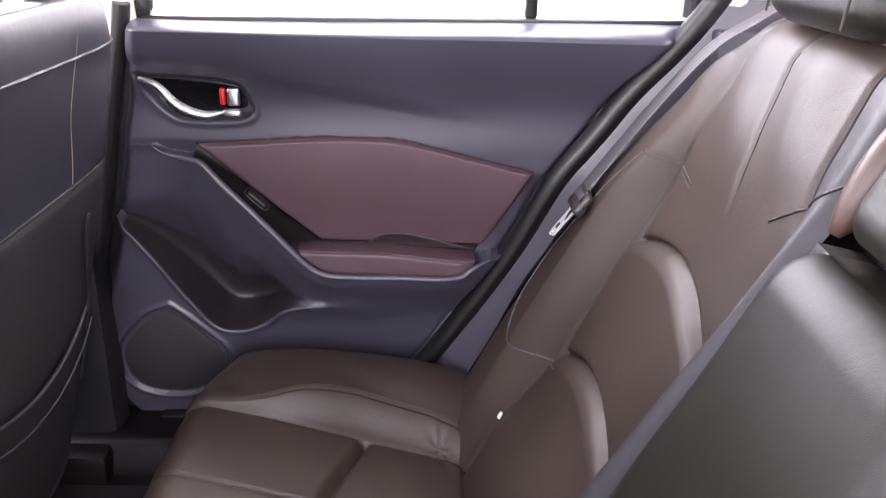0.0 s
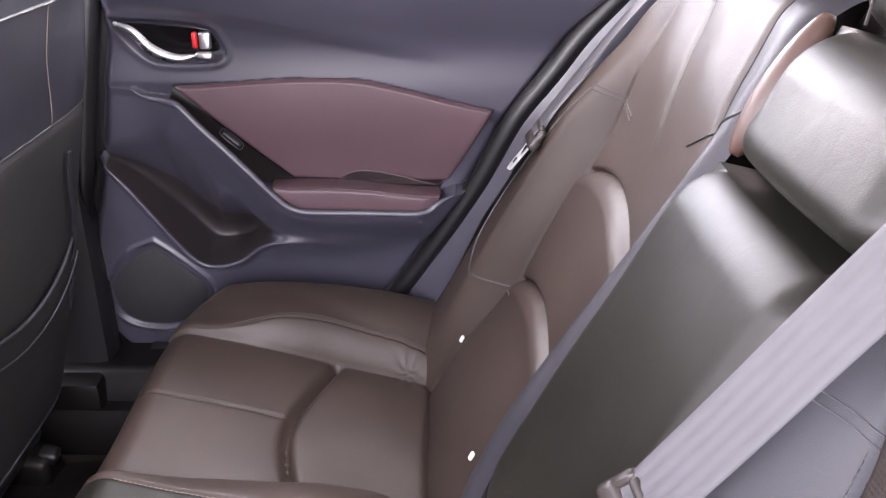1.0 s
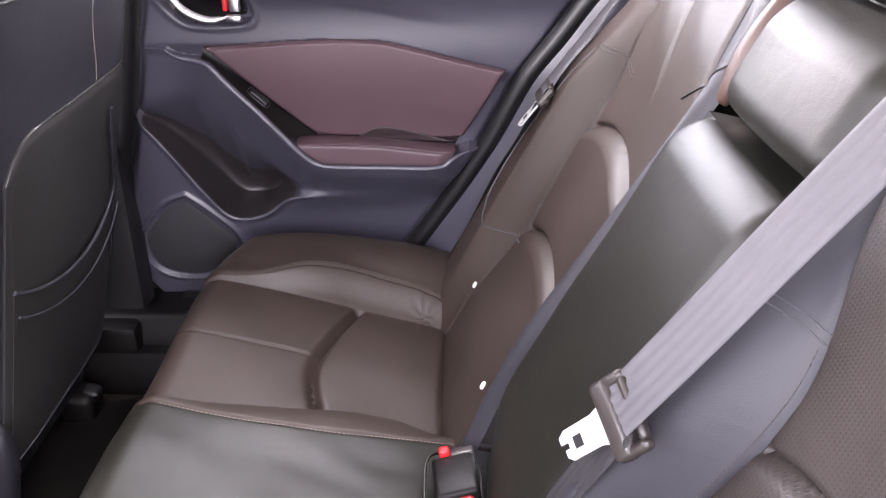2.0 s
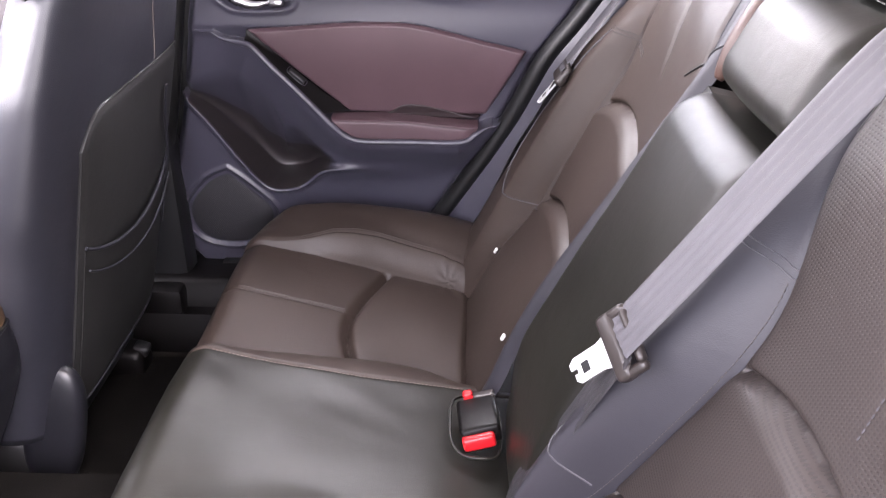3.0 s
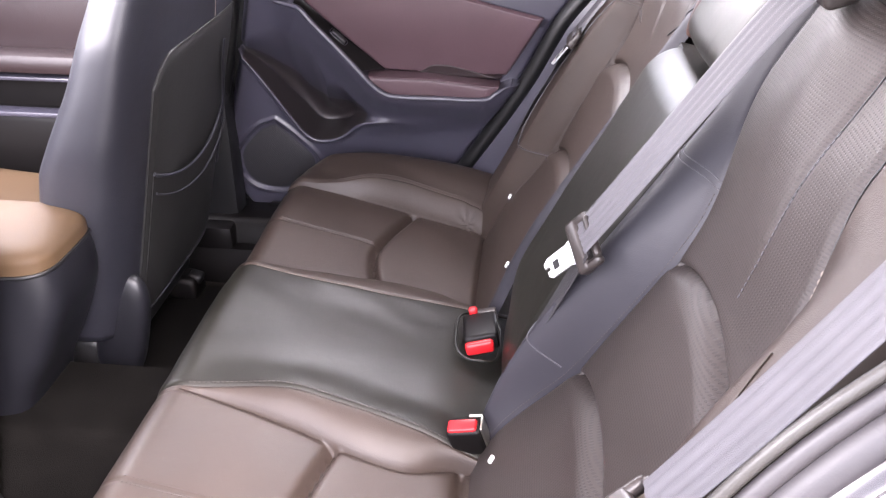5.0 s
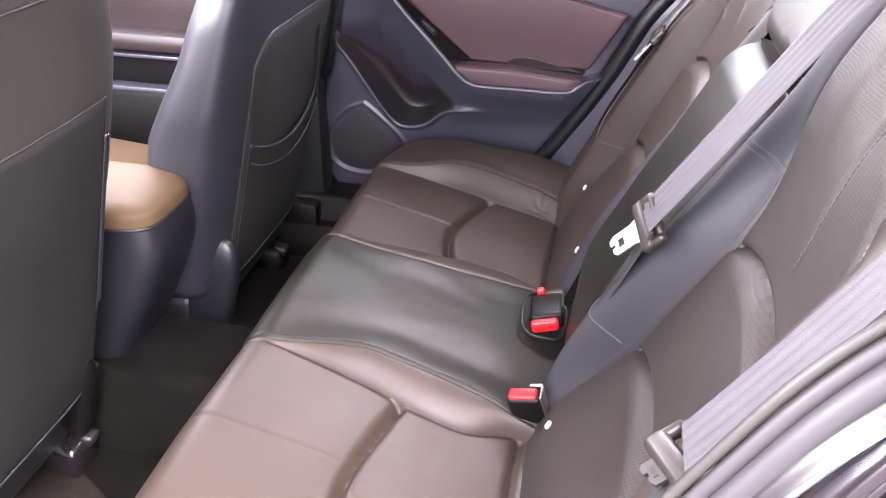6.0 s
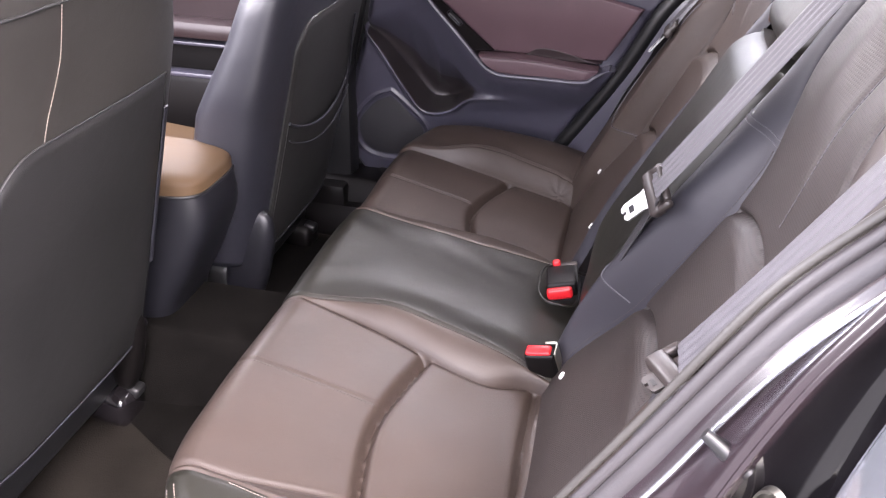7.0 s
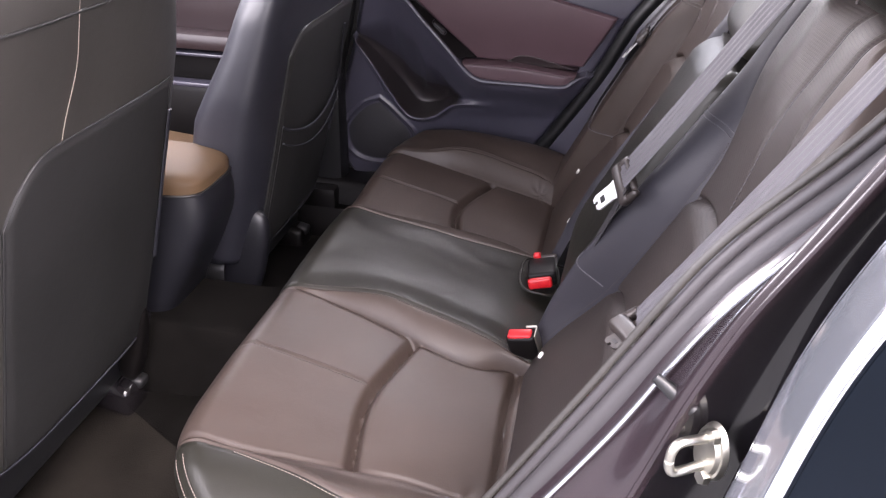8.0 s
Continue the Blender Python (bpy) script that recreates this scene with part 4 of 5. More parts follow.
def backrest(parent, sign, inner, middle):
    start, inseam = (0.112, B_IN_FAR) if sign > 0 else (0.137, B_IN)

    def bx(t, z):
        return back_x(t, z, start)

    v = np.linspace(0.17, 0.823, 280)[:, None]
    p, q, r = (soft_line(v, c, 0.03) for c in (inseam, B_OUT, B_RIM))
    # three covers: inner bolster, middle panel, outer bolster
    for nm, lo, hi, mat, lab in (("inner_bolster", np.full_like(p, start), p, inner, "smooth lilac-grey inner bolster"), ("middle_panel", p, q, middle, "brown middle panel with two padded lobes"), ("outer_bolster", q, r, PANEL, "brown leather outer bolster")):
        Tn = lo + np.linspace(0, 1, 100)[None, :] * (hi - lo)
        Vn = v * np.ones((1, 100))
        sheet(nm, bx(Tn, Vn), sign * Tn, Vn, mat, parent, lab, uv=(Tn, Vn))
    box_part("back_shell", (0.30, min(sign * 0.145, sign * 0.50), 0.20), (0.46, max(sign * 0.145, sign * 0.50), 0.62), CARPET, parent, bevel=0.02).matrix_basis = pose(0.12, 0, 0.02)

    def run(z0, z1, place, n=80):
        zz = np.linspace(z0, z1, n)
        tt = place(zz)
        return np.stack([bx(tt, zz) - 0.0008, sign * tt, zz], -1)

    def trace(c, lift=0.0006, n=60):
        cv = spline(c, n)
        return np.stack([bx(cv[:, 0], cv[:, 1]) - lift, sign * cv[:, 0], cv[:, 1]], -1)

    stitches("stitching", run(0.24, 0.62, lambda z: soft_line(z, inseam, 0.03) - 0.005), parent, DARKTHREAD if sign < 0 else BELT, 0.005, 0.0008)
    stitches("stitching", run(0.26, 0.68, lambda z: soft_line(z, B_OUT, 0.03) + 0.005, 120), parent, THREAD if sign < 0 else DARKTHREAD, 0.006, 0.0010)
    if sign < 0:
        stitches("stitching", run(0.60, 0.75, lambda z: line(z, UPPER_SEAM) + 0.004, 60), parent, BELT, 0.006, 0.0007)
    # outline of the outer bolster's side cover, with its cross seam at the shoulder
    tube("piping", trace([(0.445, 0.362), (0.532, 0.350), (0.588, 0.378), (0.600, 0.430), (0.590, 0.480), (0.556, 0.560), (0.515, 0.646)]), 0.0013, BELT if sign > 0 else PANEL, parent, sides=6)
    for o in (0.0, 0.006):
        if sign > 0:
            tube("seam", trace([(0.515, 0.646 + o), (0.460, 0.640 + o), (0.400, 0.632 + o)]), 0.0009, DARKTHREAD, parent, sides=6)
        # doubled cross seam high on the inner bolster
        if sign < 0:
            tube("seam", trace([(start + 0.02, 0.640 + o), (0.190, 0.630 + o), (0.214, 0.620 + o)]), 0.0007, BELT, parent, sides=6)
    if sign < 0:
        tube("seam", trace([(start + 0.002, 0.410), (0.165, 0.392), (0.184, 0.368)]), 0.0010, BELT, parent, sides=6)
    tube("seam", trace([(float(soft_line(z, inseam, 0.03)), z) for z in (0.60, 0.65, 0.70, 0.74, 0.795)], -0.0004), 0.0012, DARKPLASTIC, parent, sides=6)
    if sign > 0:
        tube("seam", trace([(0.205, 0.664), (0.165, 0.690), (0.137, 0.712), (0.121, 0.726)], 0.0002), 0.0015, DARKPLASTIC, parent, sides=6)
    tube("seam", run(0.66, 0.80, lambda z: line(z, UPPER_SEAM_FAR if sign > 0 else UPPER_SEAM), 40) + np.array([0.0003, 0, 0]), [0.0009 * min(1, (k + 1) / 8) for k in range(40)], DARKPLASTIC, parent, sides=6)
    tube("seam", run(0.66, 0.80, lambda z: soft_line(z, B_OUT, 0.03), 40) + np.array([0.0003, 0, 0]), [0.0009 * min(1, (k + 1) / 8) for k in range(40)], DARKPLASTIC, parent, sides=6)
    zz = np.linspace(0.690, 0.812, 30)
    tube("inner_edge", np.stack([0.160 + 0.49 * (zz - 0.27) + 0.006, np.full(30, 0.103 if sign > 0 else -0.158), zz], -1), [0.001 + (0.017 if sign > 0 else 0.010) * math.sin(math.pi * (k + 0.5) / 30) ** 0.5 for k in range(30)], REDBROWN, parent, "red-brown leather inner edge", sides=14)


far_back = thing("rear_car_seat", "narrow rear car seat in dark brown leather, backrest upright", "car seat", group="rear backrests")
backrest(far_back, 1, LILAC, PANEL)
near_back = thing("rear_car_seat", "wide rear car seat in ribbed brown cloth, armrest folded up", "car seat", group="rear backrests")
backrest(near_back, -1, LILAC, MESH)


def centre_block(name, z0, z1, half, out, R, mat, parent, label, mid=0.0):
    """A padded block in the seat back's plane, rounded on all its edges and corners."""
    def spaced(a, b, n):
        k = np.linspace(-1, 1, n)
        return (a + b) / 2 + (b - a) / 2 * np.sin(k * math.pi / 2)

    v, u = np.meshgrid(spaced(z0, z1, 110), spaced(-half, half, 90), indexing="ij")
    du = np.clip(R - (half - np.abs(u)), 0, R)
    dv = np.clip(R - np.minimum(z1 - v, v - z0), 0, R)
    e = np.minimum(np.hypot(du, dv), R)
    X = 0.160 + 0.49 * (v - 0.27) - out * smooth(0.20, 0.40, v) + 0.022 * (1 - smooth(0.20, 0.36, v)) + (R - np.sqrt(np.clip(R * R - e * e, 0, None))) - 0.006 * (1 - (u / half) ** 2) + 0.0008 * np.sin(40 * v + 9 * u) * np.sin(23 * u + 2)
    return sheet(name, X, u + mid, v, mat, parent, label, back=(0.09, 0, -0.02), angle=70)


centre_block("centre_armrest", 0.215, 0.680, 0.126, 0.026, 0.030, LEATHER, near_back, "folded black leather centre armrest", -0.013)
centre_block("centre_cushion", 0.698, 0.806, 0.119, 0.022, 0.034, LEATHER, near_back, "smooth dark leather upper centre cushion", -0.034)
# black sheet behind the armrest gaps, its colour standing in for deep shade
v, u = np.meshgrid(np.linspace(0.2, 0.84, 30), np.linspace(-0.150, 0.130, 20), indexing="ij")
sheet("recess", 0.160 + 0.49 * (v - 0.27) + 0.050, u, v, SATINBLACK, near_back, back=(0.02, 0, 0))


def headrest(y):
    h = thing("headrest", "black leather rear headrest on two steel posts", "headrest", (0.455, y, 0.815), "rear headrests")
    a, c = np.meshgrid(np.linspace(0, 2 * math.pi, 72), np.linspace(0, 1, 34), indexing="ij")
    z = 0.012 + 0.145 * c
    w = 0.132 * (1 - (2 * c - 1) ** 8 * 0.25)
    dp = 0.052 * (1 - np.abs(2 * c - 1) ** 4 * 0.6)
    cs, sn = np.cos(a), np.sin(a)
    X = dp * np.sign(sn) * np.abs(sn) ** 0.6 + 0.22 * (c - 0.3) * 0.14 + 0.008 * np.sin(c * 3)
    Y = w * np.sign(cs) * np.abs(cs) ** 0.45
    ob = sheet("pad", X, Y, z, LEATHER, h, angle=70)
    bm = bmesh.new()
    bm.from_mesh(ob.data)
    bmesh.ops.remove_doubles(bm, verts=bm.verts, dist=1e-5)
    bmesh.ops.holes_fill(bm, edges=[e for e in bm.edges if e.is_boundary], sides=0)
    bmesh.ops.recalc_face_normals(bm, faces=bm.faces)
    bm.to_mesh(ob.data)
    bm.free()
    for s in (-1, 1):
        # brown gusset at each end, with its piping
        q = [(0.034 * math.cos(f), 0.050 * math.sin(f)) for f in np.linspace(0, 2 * math.pi, 41)[:-1]]
        plate("gusset", q, Matrix.Translation((0.004, s * 0.121, 0.082)) @ Matrix(((1, 0, 0, 0), (0, 0, s, 0), (0, 1, 0, 0), (0, 0, 0, 1))), 0.012, REDBROWN, h, "red-brown leather end gusset", bevel=0.005)
        tube("piping", [(0.004 + a * 1.05, s * 0.129, 0.082 + b * 1.05) for a, b in q], 0.0018, DARKTHREAD, h, sides=6, closed=True)
        tube("seam", [(-0.05 + 0.012 * k / 9, s * 0.085, 0.02 + 0.13 * k / 9) for k in range(10)], 0.0014, DARKTHREAD, h, sides=6)
        tube("post", [(0.012, s * 0.06, -0.06), (0.004, s * 0.06, 0.02)], 0.006, STEEL, h)
        rounded_box("collar", (0.032, 0.042, 0.012), pose(-0.004, s * 0.06, -0.003, 0, -25, 0), 0.004, SATIN, h)
    return h


hr = headrest(0.312)
copy_thing(hr, pose(0.455, -0.335, 0.815))
cr = copy_thing(hr, pose(0.492, -0.020, 0.790))
tagged(cr, "low black leather centre headrest on the rear seat")


# ---- front seats ----
def front_seat(name, sign, shift, slope):
    """Backrest seen from behind, with its map pocket, pipings, hinge cover, cushion and rails."""
    seat = thing("front_seat", "front car seat in dark vinyl, map pocket on its back" if sign > 0 else "front car seat in dark vinyl, plain back panel", "car seat", group="front seats")
    C = 0.335 * sign

    n = 96
    zz = np.concatenate([np.linspace(0.14, 0.74, 44), 0.74 + 0.085 * np.sin(np.linspace(0.05, math.pi / 2, 16))])
    a = np.linspace(0, 2 * math.pi, n)
    Xs, Ys, Zs = [], [], []
    for i, z in enumerate(zz):
        shrink = 1.0 if z < 0.74 else math.sqrt(max(0.0, 1 - ((z - 0.74) / 0.0855) ** 2)) * 0.55 + 0.45
        if i == len(zz) - 1:
            shrink *= 0.92
        w = line(z, [(0.14, 0.235), (0.3, 0.255), (0.5, 0.262), (0.65, 0.250), (0.74, 0.225), (0.83, 0.20)]) * (0.6 + 0.4 * shrink)
        dp = line(z, [(0.14, 0.17), (0.45, 0.17), (0.58, 0.125), (0.70, 0.10), (0.83, 0.08)]) * shrink
        cs, sn = np.cos(a), np.sin(a)
        y = C + w * np.sign(cs) * np.abs(cs) ** 0.50
        xc = np.sign(sn) * np.abs(sn) ** 0.55
        rx = shift + slope * (z - 0.45)
        x = rx - dp / 2 + dp / 2 * xc - (0.5 * (dp / shrink - dp) if shrink < 1 else 0)
        Xs.append(x), Ys.append(y), Zs.append(np.full(n, z))
    # near seat warmer and lighter: the difference in light is put into colour
    cover = SHELL if sign > 0 else WARM
    ob = sheet("backrest", np.array(Xs), np.array(Ys), np.array(Zs), cover, seat, "dark vinyl backrest", angle=70)
    bm = bmesh.new()
    bm.from_mesh(ob.data)
    bmesh.ops.remove_doubles(bm, verts=bm.verts, dist=1e-5)
    bmesh.ops.holes_fill(bm, edges=[e for e in bm.edges if e.is_boundary], sides=0)
    bmesh.ops.recalc_face_normals(bm, faces=bm.faces)
    bm.to_mesh(ob.data)
    bm.free()

    def flat_x(y, z):
        """Rear face of the shell at a place."""
        w = line(z, [(0.14, 0.235), (0.3, 0.255), (0.5, 0.262), (0.65, 0.250), (0.74, 0.225), (0.83, 0.20)])
        dp = line(z, [(0.14, 0.17), (0.45, 0.17), (0.58, 0.125), (0.70, 0.10), (0.83, 0.08)])
        c = np.clip(np.abs((y - C) / w), 0, 1) ** 2.0
        s = np.sqrt(np.clip(1 - c * c, 0, 1)) ** 0.55
        return shift + slope * (z - 0.45) - dp / 2 + dp / 2 * s

    # rear panel
    y_in, y_out = (0.160, 0.530) if sign > 0 else (0.140, 0.521)

    def panel_top(y):
        a_ = np.abs(y)
        return 0.613 - (0.075 * np.clip((a_ - 0.415) / 0.106, 0, 1) ** 3 if sign < 0 else 0.045 * np.clip((0.235 - a_) / 0.075, 0, 1) ** 3)

    s_, u = np.meshgrid(np.linspace(0, 1, 70), np.linspace(0, 1, 70), indexing="ij")
    Y = sign * (y_in + u * (y_out - y_in))
    v = 0.145 + s_ * (panel_top(Y) - 0.145)
    d = np.minimum(np.minimum(u, 1 - u) * 0.37, np.minimum(v - 0.145, panel_top(Y) - v))
    X = flat_x(Y, v) + 0.005 * smooth(0, 0.010, d) + 0.001
    sheet("rear_panel", X, Y, v, CLOTH, seat, "black vinyl rear panel", back=(-0.012, 0, 0))
    if sign > 0:
        # map pocket with a sagging mouth
        v, u = np.meshgrid(np.linspace(0, 1, 50), np.linspace(0, 1, 60), indexing="ij")
        Yp = sign * (0.172 + u * (0.515 - 0.172))
        mouth = 0.425 - 0.045 * np.sin(math.pi * u) ** 0.8
        Zp = 0.165 + v * (mouth - 0.165)
        Xp = flat_x(Yp, Zp) + 0.007 + 0.010 * np.sin(math.pi * u) * smooth(0, 0.5, v) * v
        sheet("map_pocket", Xp, Yp, Zp, CLOTH, seat, "black vinyl map pocket", back=(-0.004, 0, 0))
        us = np.linspace(0, 1, 40)
        ym, zm = sign * (0.172 + us * 0.343), 0.425 - 0.045 * np.sin(math.pi * us) ** 0.8
        xm = flat_x(ym, zm) + 0.007 + 0.010 * np.sin(math.pi * us)
        tube("pocket_hem", np.stack([xm, ym, zm], -1), 0.0030, SHELL, seat, sides=8)
        tube("pocket_hem", np.stack([xm - 0.001, ym, zm - 0.034], -1), 0.0018, SHELL, seat, sides=8)
    # pipings and edge strips
    for yy in (y_in, y_out):
        zs_ = np.linspace(0.145, float(panel_top(np.array(yy))), 50)
        ys_ = sign * np.full(50, yy)
        tube("piping", np.stack([flat_x(ys_, zs_) + 0.003, ys_, zs_], -1), 0.0016, CLOTH, seat, sides=8)
    yb = sign * np.linspace(0.160, 0.530, 40)
    zb = np.full(40, 0.146)
    tube("piping", np.stack([flat_x(yb, zb) + 0.004, yb, zb], -1), 0.0020, SHELL, seat, sides=8)
    ys_ = sign * np.linspace(y_in, y_out, 60)
    zt = panel_top(ys_)
    tube("seam", np.stack([flat_x(ys_, zt) + 0.003, ys_, zt], -1), 0.0015, CLOTH, seat, sides=6)
    zs_ = np.linspace(0.606, 0.80, 40)
    ys_ = sign * (0.417 - 0.028 * smooth(0.605, 0.72, zs_))
    stitches("stitching", np.stack([flat_x(ys_, zs_) + 0.001, ys_, zs_], -1), seat, THREAD, 0.0045, 0.0009, 0.9)
    ys_ = sign * np.linspace(0.10, 0.57, 50)
    zt = np.full(50, 0.765)
    tube("seam", np.stack([flat_x(ys_, zt) + 0.0005, ys_, zt], -1), 0.0020, CLOTH, seat, sides=6)
    # elastic strap along the pocket edge
    zs_ = np.linspace(0.30, 0.565, 30)
    ys_ = sign * (0.505 - 0.05 * smooth(0.40, 0.56, zs_)) if sign > 0 else sign * np.full(30, 0.152)
    ribbon("edge_strip", np.stack([flat_x(ys_, zs_) + 0.011, ys_, zs_], -1), (0, 1, 0), 0.010, 0.003, SHELL, seat)
    # hinge cover at the tunnel side, lower valance, cushion and rails
    hx = shift - 0.09
    bm = bmesh.new()
    bmesh.ops.create_uvsphere(bm, u_segments=32, v_segments=20, radius=1)
    for vv in bm.verts:
        s = vv.co
        s.x, s.y, s.z = (math.copysign(abs(s.x) ** 0.7, s.x) * (0.044 if sign > 0 else 0.024), math.copysign(abs(s.y) ** 0.7, s.y) * 0.022, math.copysign(abs(s.z) ** 0.75, s.z) * (0.115 if sign > 0 else 0.085))
    bmesh.ops.transform(bm, matrix=pose(hx + (0.0 if sign > 0 else -0.005), sign * (0.138 if sign > 0 else 0.165), 0.145 if sign > 0 else 0.120, 0, 14, 0), verts=bm.verts)
    part("hinge_cover", bm, CONSOLE if sign > 0 else SATINBLACK, seat, "grey plastic hinge cover" if sign > 0 else "black hinge cover")
    # far cushion coloured tan to stand in for sunlight on it
    rounded_box("cushion", (0.52, 0.50, 0.17), pose(shift - 0.50, C, 0.155, 0, 5, 0), 0.05, TAN if sign > 0 else SHELL, seat, "seat cushion", segs=5)
    rounded_box("seat_frame", (0.44, 0.42, 0.10), pose(shift - 0.35, C, 0.075), 0.02, DARKPLASTIC, seat)
    for yy in (0.165, 0.50):
        rail = rounded_box("seat_rail", (0.42, 0.035, 0.035), pose(shift - 0.33, sign * yy, -0.012), 0.008, DARKPLASTIC, seat)
        # far cover loses its gloss: the shade there is put into the finish
        rounded_box("rail_cover", (0.120, 0.075, 0.056), pose(shift - 0.150, sign * (yy + (0.012 if sign < 0 else -0.006)), 0.016, 0, 10, 0), 0.014, GLOSS if sign < 0 else SATINBLACK, rail, "black rail end cover", taper=(0.8, 0.75))
        rounded_box("rail_bolt", (0.030, 0.030, 0.022), pose(shift - 0.105, sign * (yy - 0.006), 0.030, 0, 14, 0), 0.007, DARKPLASTIC, rail)
    tube("hinge_arm", spline([(shift - 0.075, sign * 0.152, 0.175), (shift - 0.095, sign * 0.154, 0.110), (shift - 0.150, sign * 0.157, 0.050)], 20), [0.014 + 0.004 * k / 19 for k in range(20)], GLOSS, seat, sides=12)
    # headrest
    part_headrest(seat, shift + slope * 0.40 - 0.04, C)
    return seat


def part_headrest(seat, x, y):
    bm = bmesh.new()
    bmesh.ops.create_uvsphere(bm, u_segments=40, v_segments=24, radius=1)
    for vv in bm.verts:
        s = vv.co
        s.x, s.y, s.z = (math.copysign(abs(s.x) ** 0.75, s.x) * 0.055, math.copysign(abs(s.y) ** 0.6, s.y) * 0.135, math.copysign(abs(s.z) ** 0.7, s.z) * 0.085)
    bmesh.ops.transform(bm, matrix=pose(x, y, 0.975, 0, 8, 0), verts=bm.verts)
    h = part("headrest", bm, LEATHER, seat, "black leather headrest")
    for s in (-1, 1):
        tube("post", [(x - 0.012, y + s * 0.065, 0.79), (x, y + s * 0.065, 0.93)], 0.006, STEEL, h)
        rounded_box("post_collar", (0.030, 0.030, 0.014), pose(x - 0.012, y + s * 0.065, 0.832), 0.005, DARKPLASTIC, h)
    return h


front_seat("front_seat", 1, -0.405, 0.23)
front_seat("front_seat", -1, -0.487, 0.245)

# ---- centre console ----
console = thing("centre_console", "grey plastic centre console with a tan leather armrest lid", "console", (-0.6, 0.02, 0.0))
v, u = np.meshgrid(np.linspace(0, 1, 40), np.linspace(0, 2 * math.pi, 80), indexing="ij")
zc = -0.03 + 0.400 * v
rear = soft_line(zc, [(-0.05, -0.585), (0.13, -0.558), (0.22, -0.510), (0.30, -0.474), (0.345, -0.470), (0.38, -0.480)], 0.02)
w = 0.096 - 0.010 * smooth(0.15, 0.36, zc)
cs, sn = np.cos(u), np.sin(u)
Xc = (rear - 1.15) / 2 + (rear + 1.15) / 2 * np.sign(cs) * np.abs(cs) ** 0.20
Yc = 0.016 + w * np.sign(sn) * np.abs(sn) ** 0.34
ob = sheet("console_body", Xc, Yc, zc, CONSOLE, None, "dark grey console body", angle=70)
in_thing(ob, console)
v, u = np.meshgrid(np.linspace(0, 1, 24), np.linspace(0, 2 * math.pi, 90), indexing="ij")
cs, sn = np.cos(u), np.sin(u)
zl = np.where(v < 0.5, 0.369 + 0.020 * v / 0.5, 0.389 + 0.024 * np.sin((v - 0.5) / 0.5 * math.pi / 2))
rr = np.where(v < 0.5, 1.0, np.cos((v - 0.5) / 0.5 * math.pi / 2) ** 0.30)
Xl = -0.70 + (0.224 * np.sign(cs) * np.abs(cs) ** 0.26) * rr
Yl = 0.016 + (0.088 * np.sign(sn) * np.abs(sn) ** 0.42) * rr
ob = sheet("lid", Xl, Yl, zl, TAN, None, "tan leather armrest lid", angle=70)
in_thing(ob, console)
ringp = [(-0.70 + 0.2250 * math.copysign(abs(math.cos(a)) ** 0.26, math.cos(a)), 0.016 + 0.0890 * math.copysign(abs(math.sin(a)) ** 0.42, math.sin(a)), 0.372) for a in np.linspace(0, 2 * math.pi, 80)[:-1]]
in_thing(tube("lid_seam", ringp, 0.003, DARKPLASTIC, closed=True, sides=6), console)


# ---- seat belts ----
def tongue(parent, at, along, across, mat, reach=1.0, steel=BLADE):
    """Buckle tongue: slotted plastic loop round the webbing and a steel blade; along points from the loop to the tip."""
    along, across = Vector(along).normalized(), Vector(across).normalized()
    nrm = along.cross(across).normalized()
    across = nrm.cross(along)
    m = Matrix((across, along, nrm)).transposed().to_4x4()
    m.translation = at
    loop = rounded_box("tongue_grip", (0.064, 0.020, 0.016), m @ pose(0, 0, 0), 0.006, mat, parent, "brown-black plastic belt tongue", segs=4)
    for s in (-1, 1):
        rounded_box("grip_side", (0.010, 0.026, 0.012), m @ pose(s * 0.027, -0.012, -0.001), 0.005, mat, loop)
    rounded_box("grip_bar", (0.050, 0.008, 0.010), m @ pose(0, -0.023, -0.004), 0.0035, mat, loop)
    blade = [(-0.016, 0.006), (-0.012, 0.020), (-0.012, 0.050), (-0.008, 0.055), (-0.002, 0.055), (-0.002, 0.050), (0.003, 0.050), (0.003, 0.058), (0.009, 0.058), (0.013, 0.051), (0.013, 0.020), (0.017, 0.006)]
    blade = [(a, b * reach) for a, b in blade]
    plate("blade", blade, m @ pose(0, 0, -0.0015), 0.003, steel, loop, "belt tongue blade", bevel=0.0006)
    plate("blade_slot", [(-0.005, 0.035 * reach), (0.005, 0.035 * reach), (0.005, 0.044 * reach), (-0.005, 0.044 * reach)], m @ pose(0, 0, -0.0019), 0.0038, DARKPLASTIC, loop)
    return loop


# centre belt
cbelt = thing("seat_belt", "grey centre seat belt with a hanging steel tongue", "seat belt", group="rear seat belts")
top, low = np.array([0.385, -0.222, 0.800]), np.array([0.236, -0.188, 0.542])
mids = spline([top + (0.03, -0.004, 0.03), top, top * 0.65 + low * 0.35 + (0, 0.002, 0), low * 0.7 + top * 0.3, low], 40)
ribbon("webbing", mids + np.array([-0.0065, 0, 0.003]), (-0.25, 0.95, 0.10), 0.047, 0.0022, BELT, cbelt, "grey ribbed webbing", ribs=5)
tongue(cbelt, Vector((0.231, -0.184, 0.533)), (-0.56, 0.30, -0.77), (-0.42, 0.86, 0.28), BELTPLASTIC)
fold = spline([low + (0.004, -0.004, 0.004), (0.222, -0.165, 0.475), (0.190, -0.135, 0.375), (0.160, -0.105, 0.285), (0.150, -0.085, 0.215)], 40)
ribbon("lap_webbing", fold, (0.05, 1, -0.1), 0.046, 0.0022, BELTSHADE, cbelt, "lap webbing toned dark for shade", ribs=5)
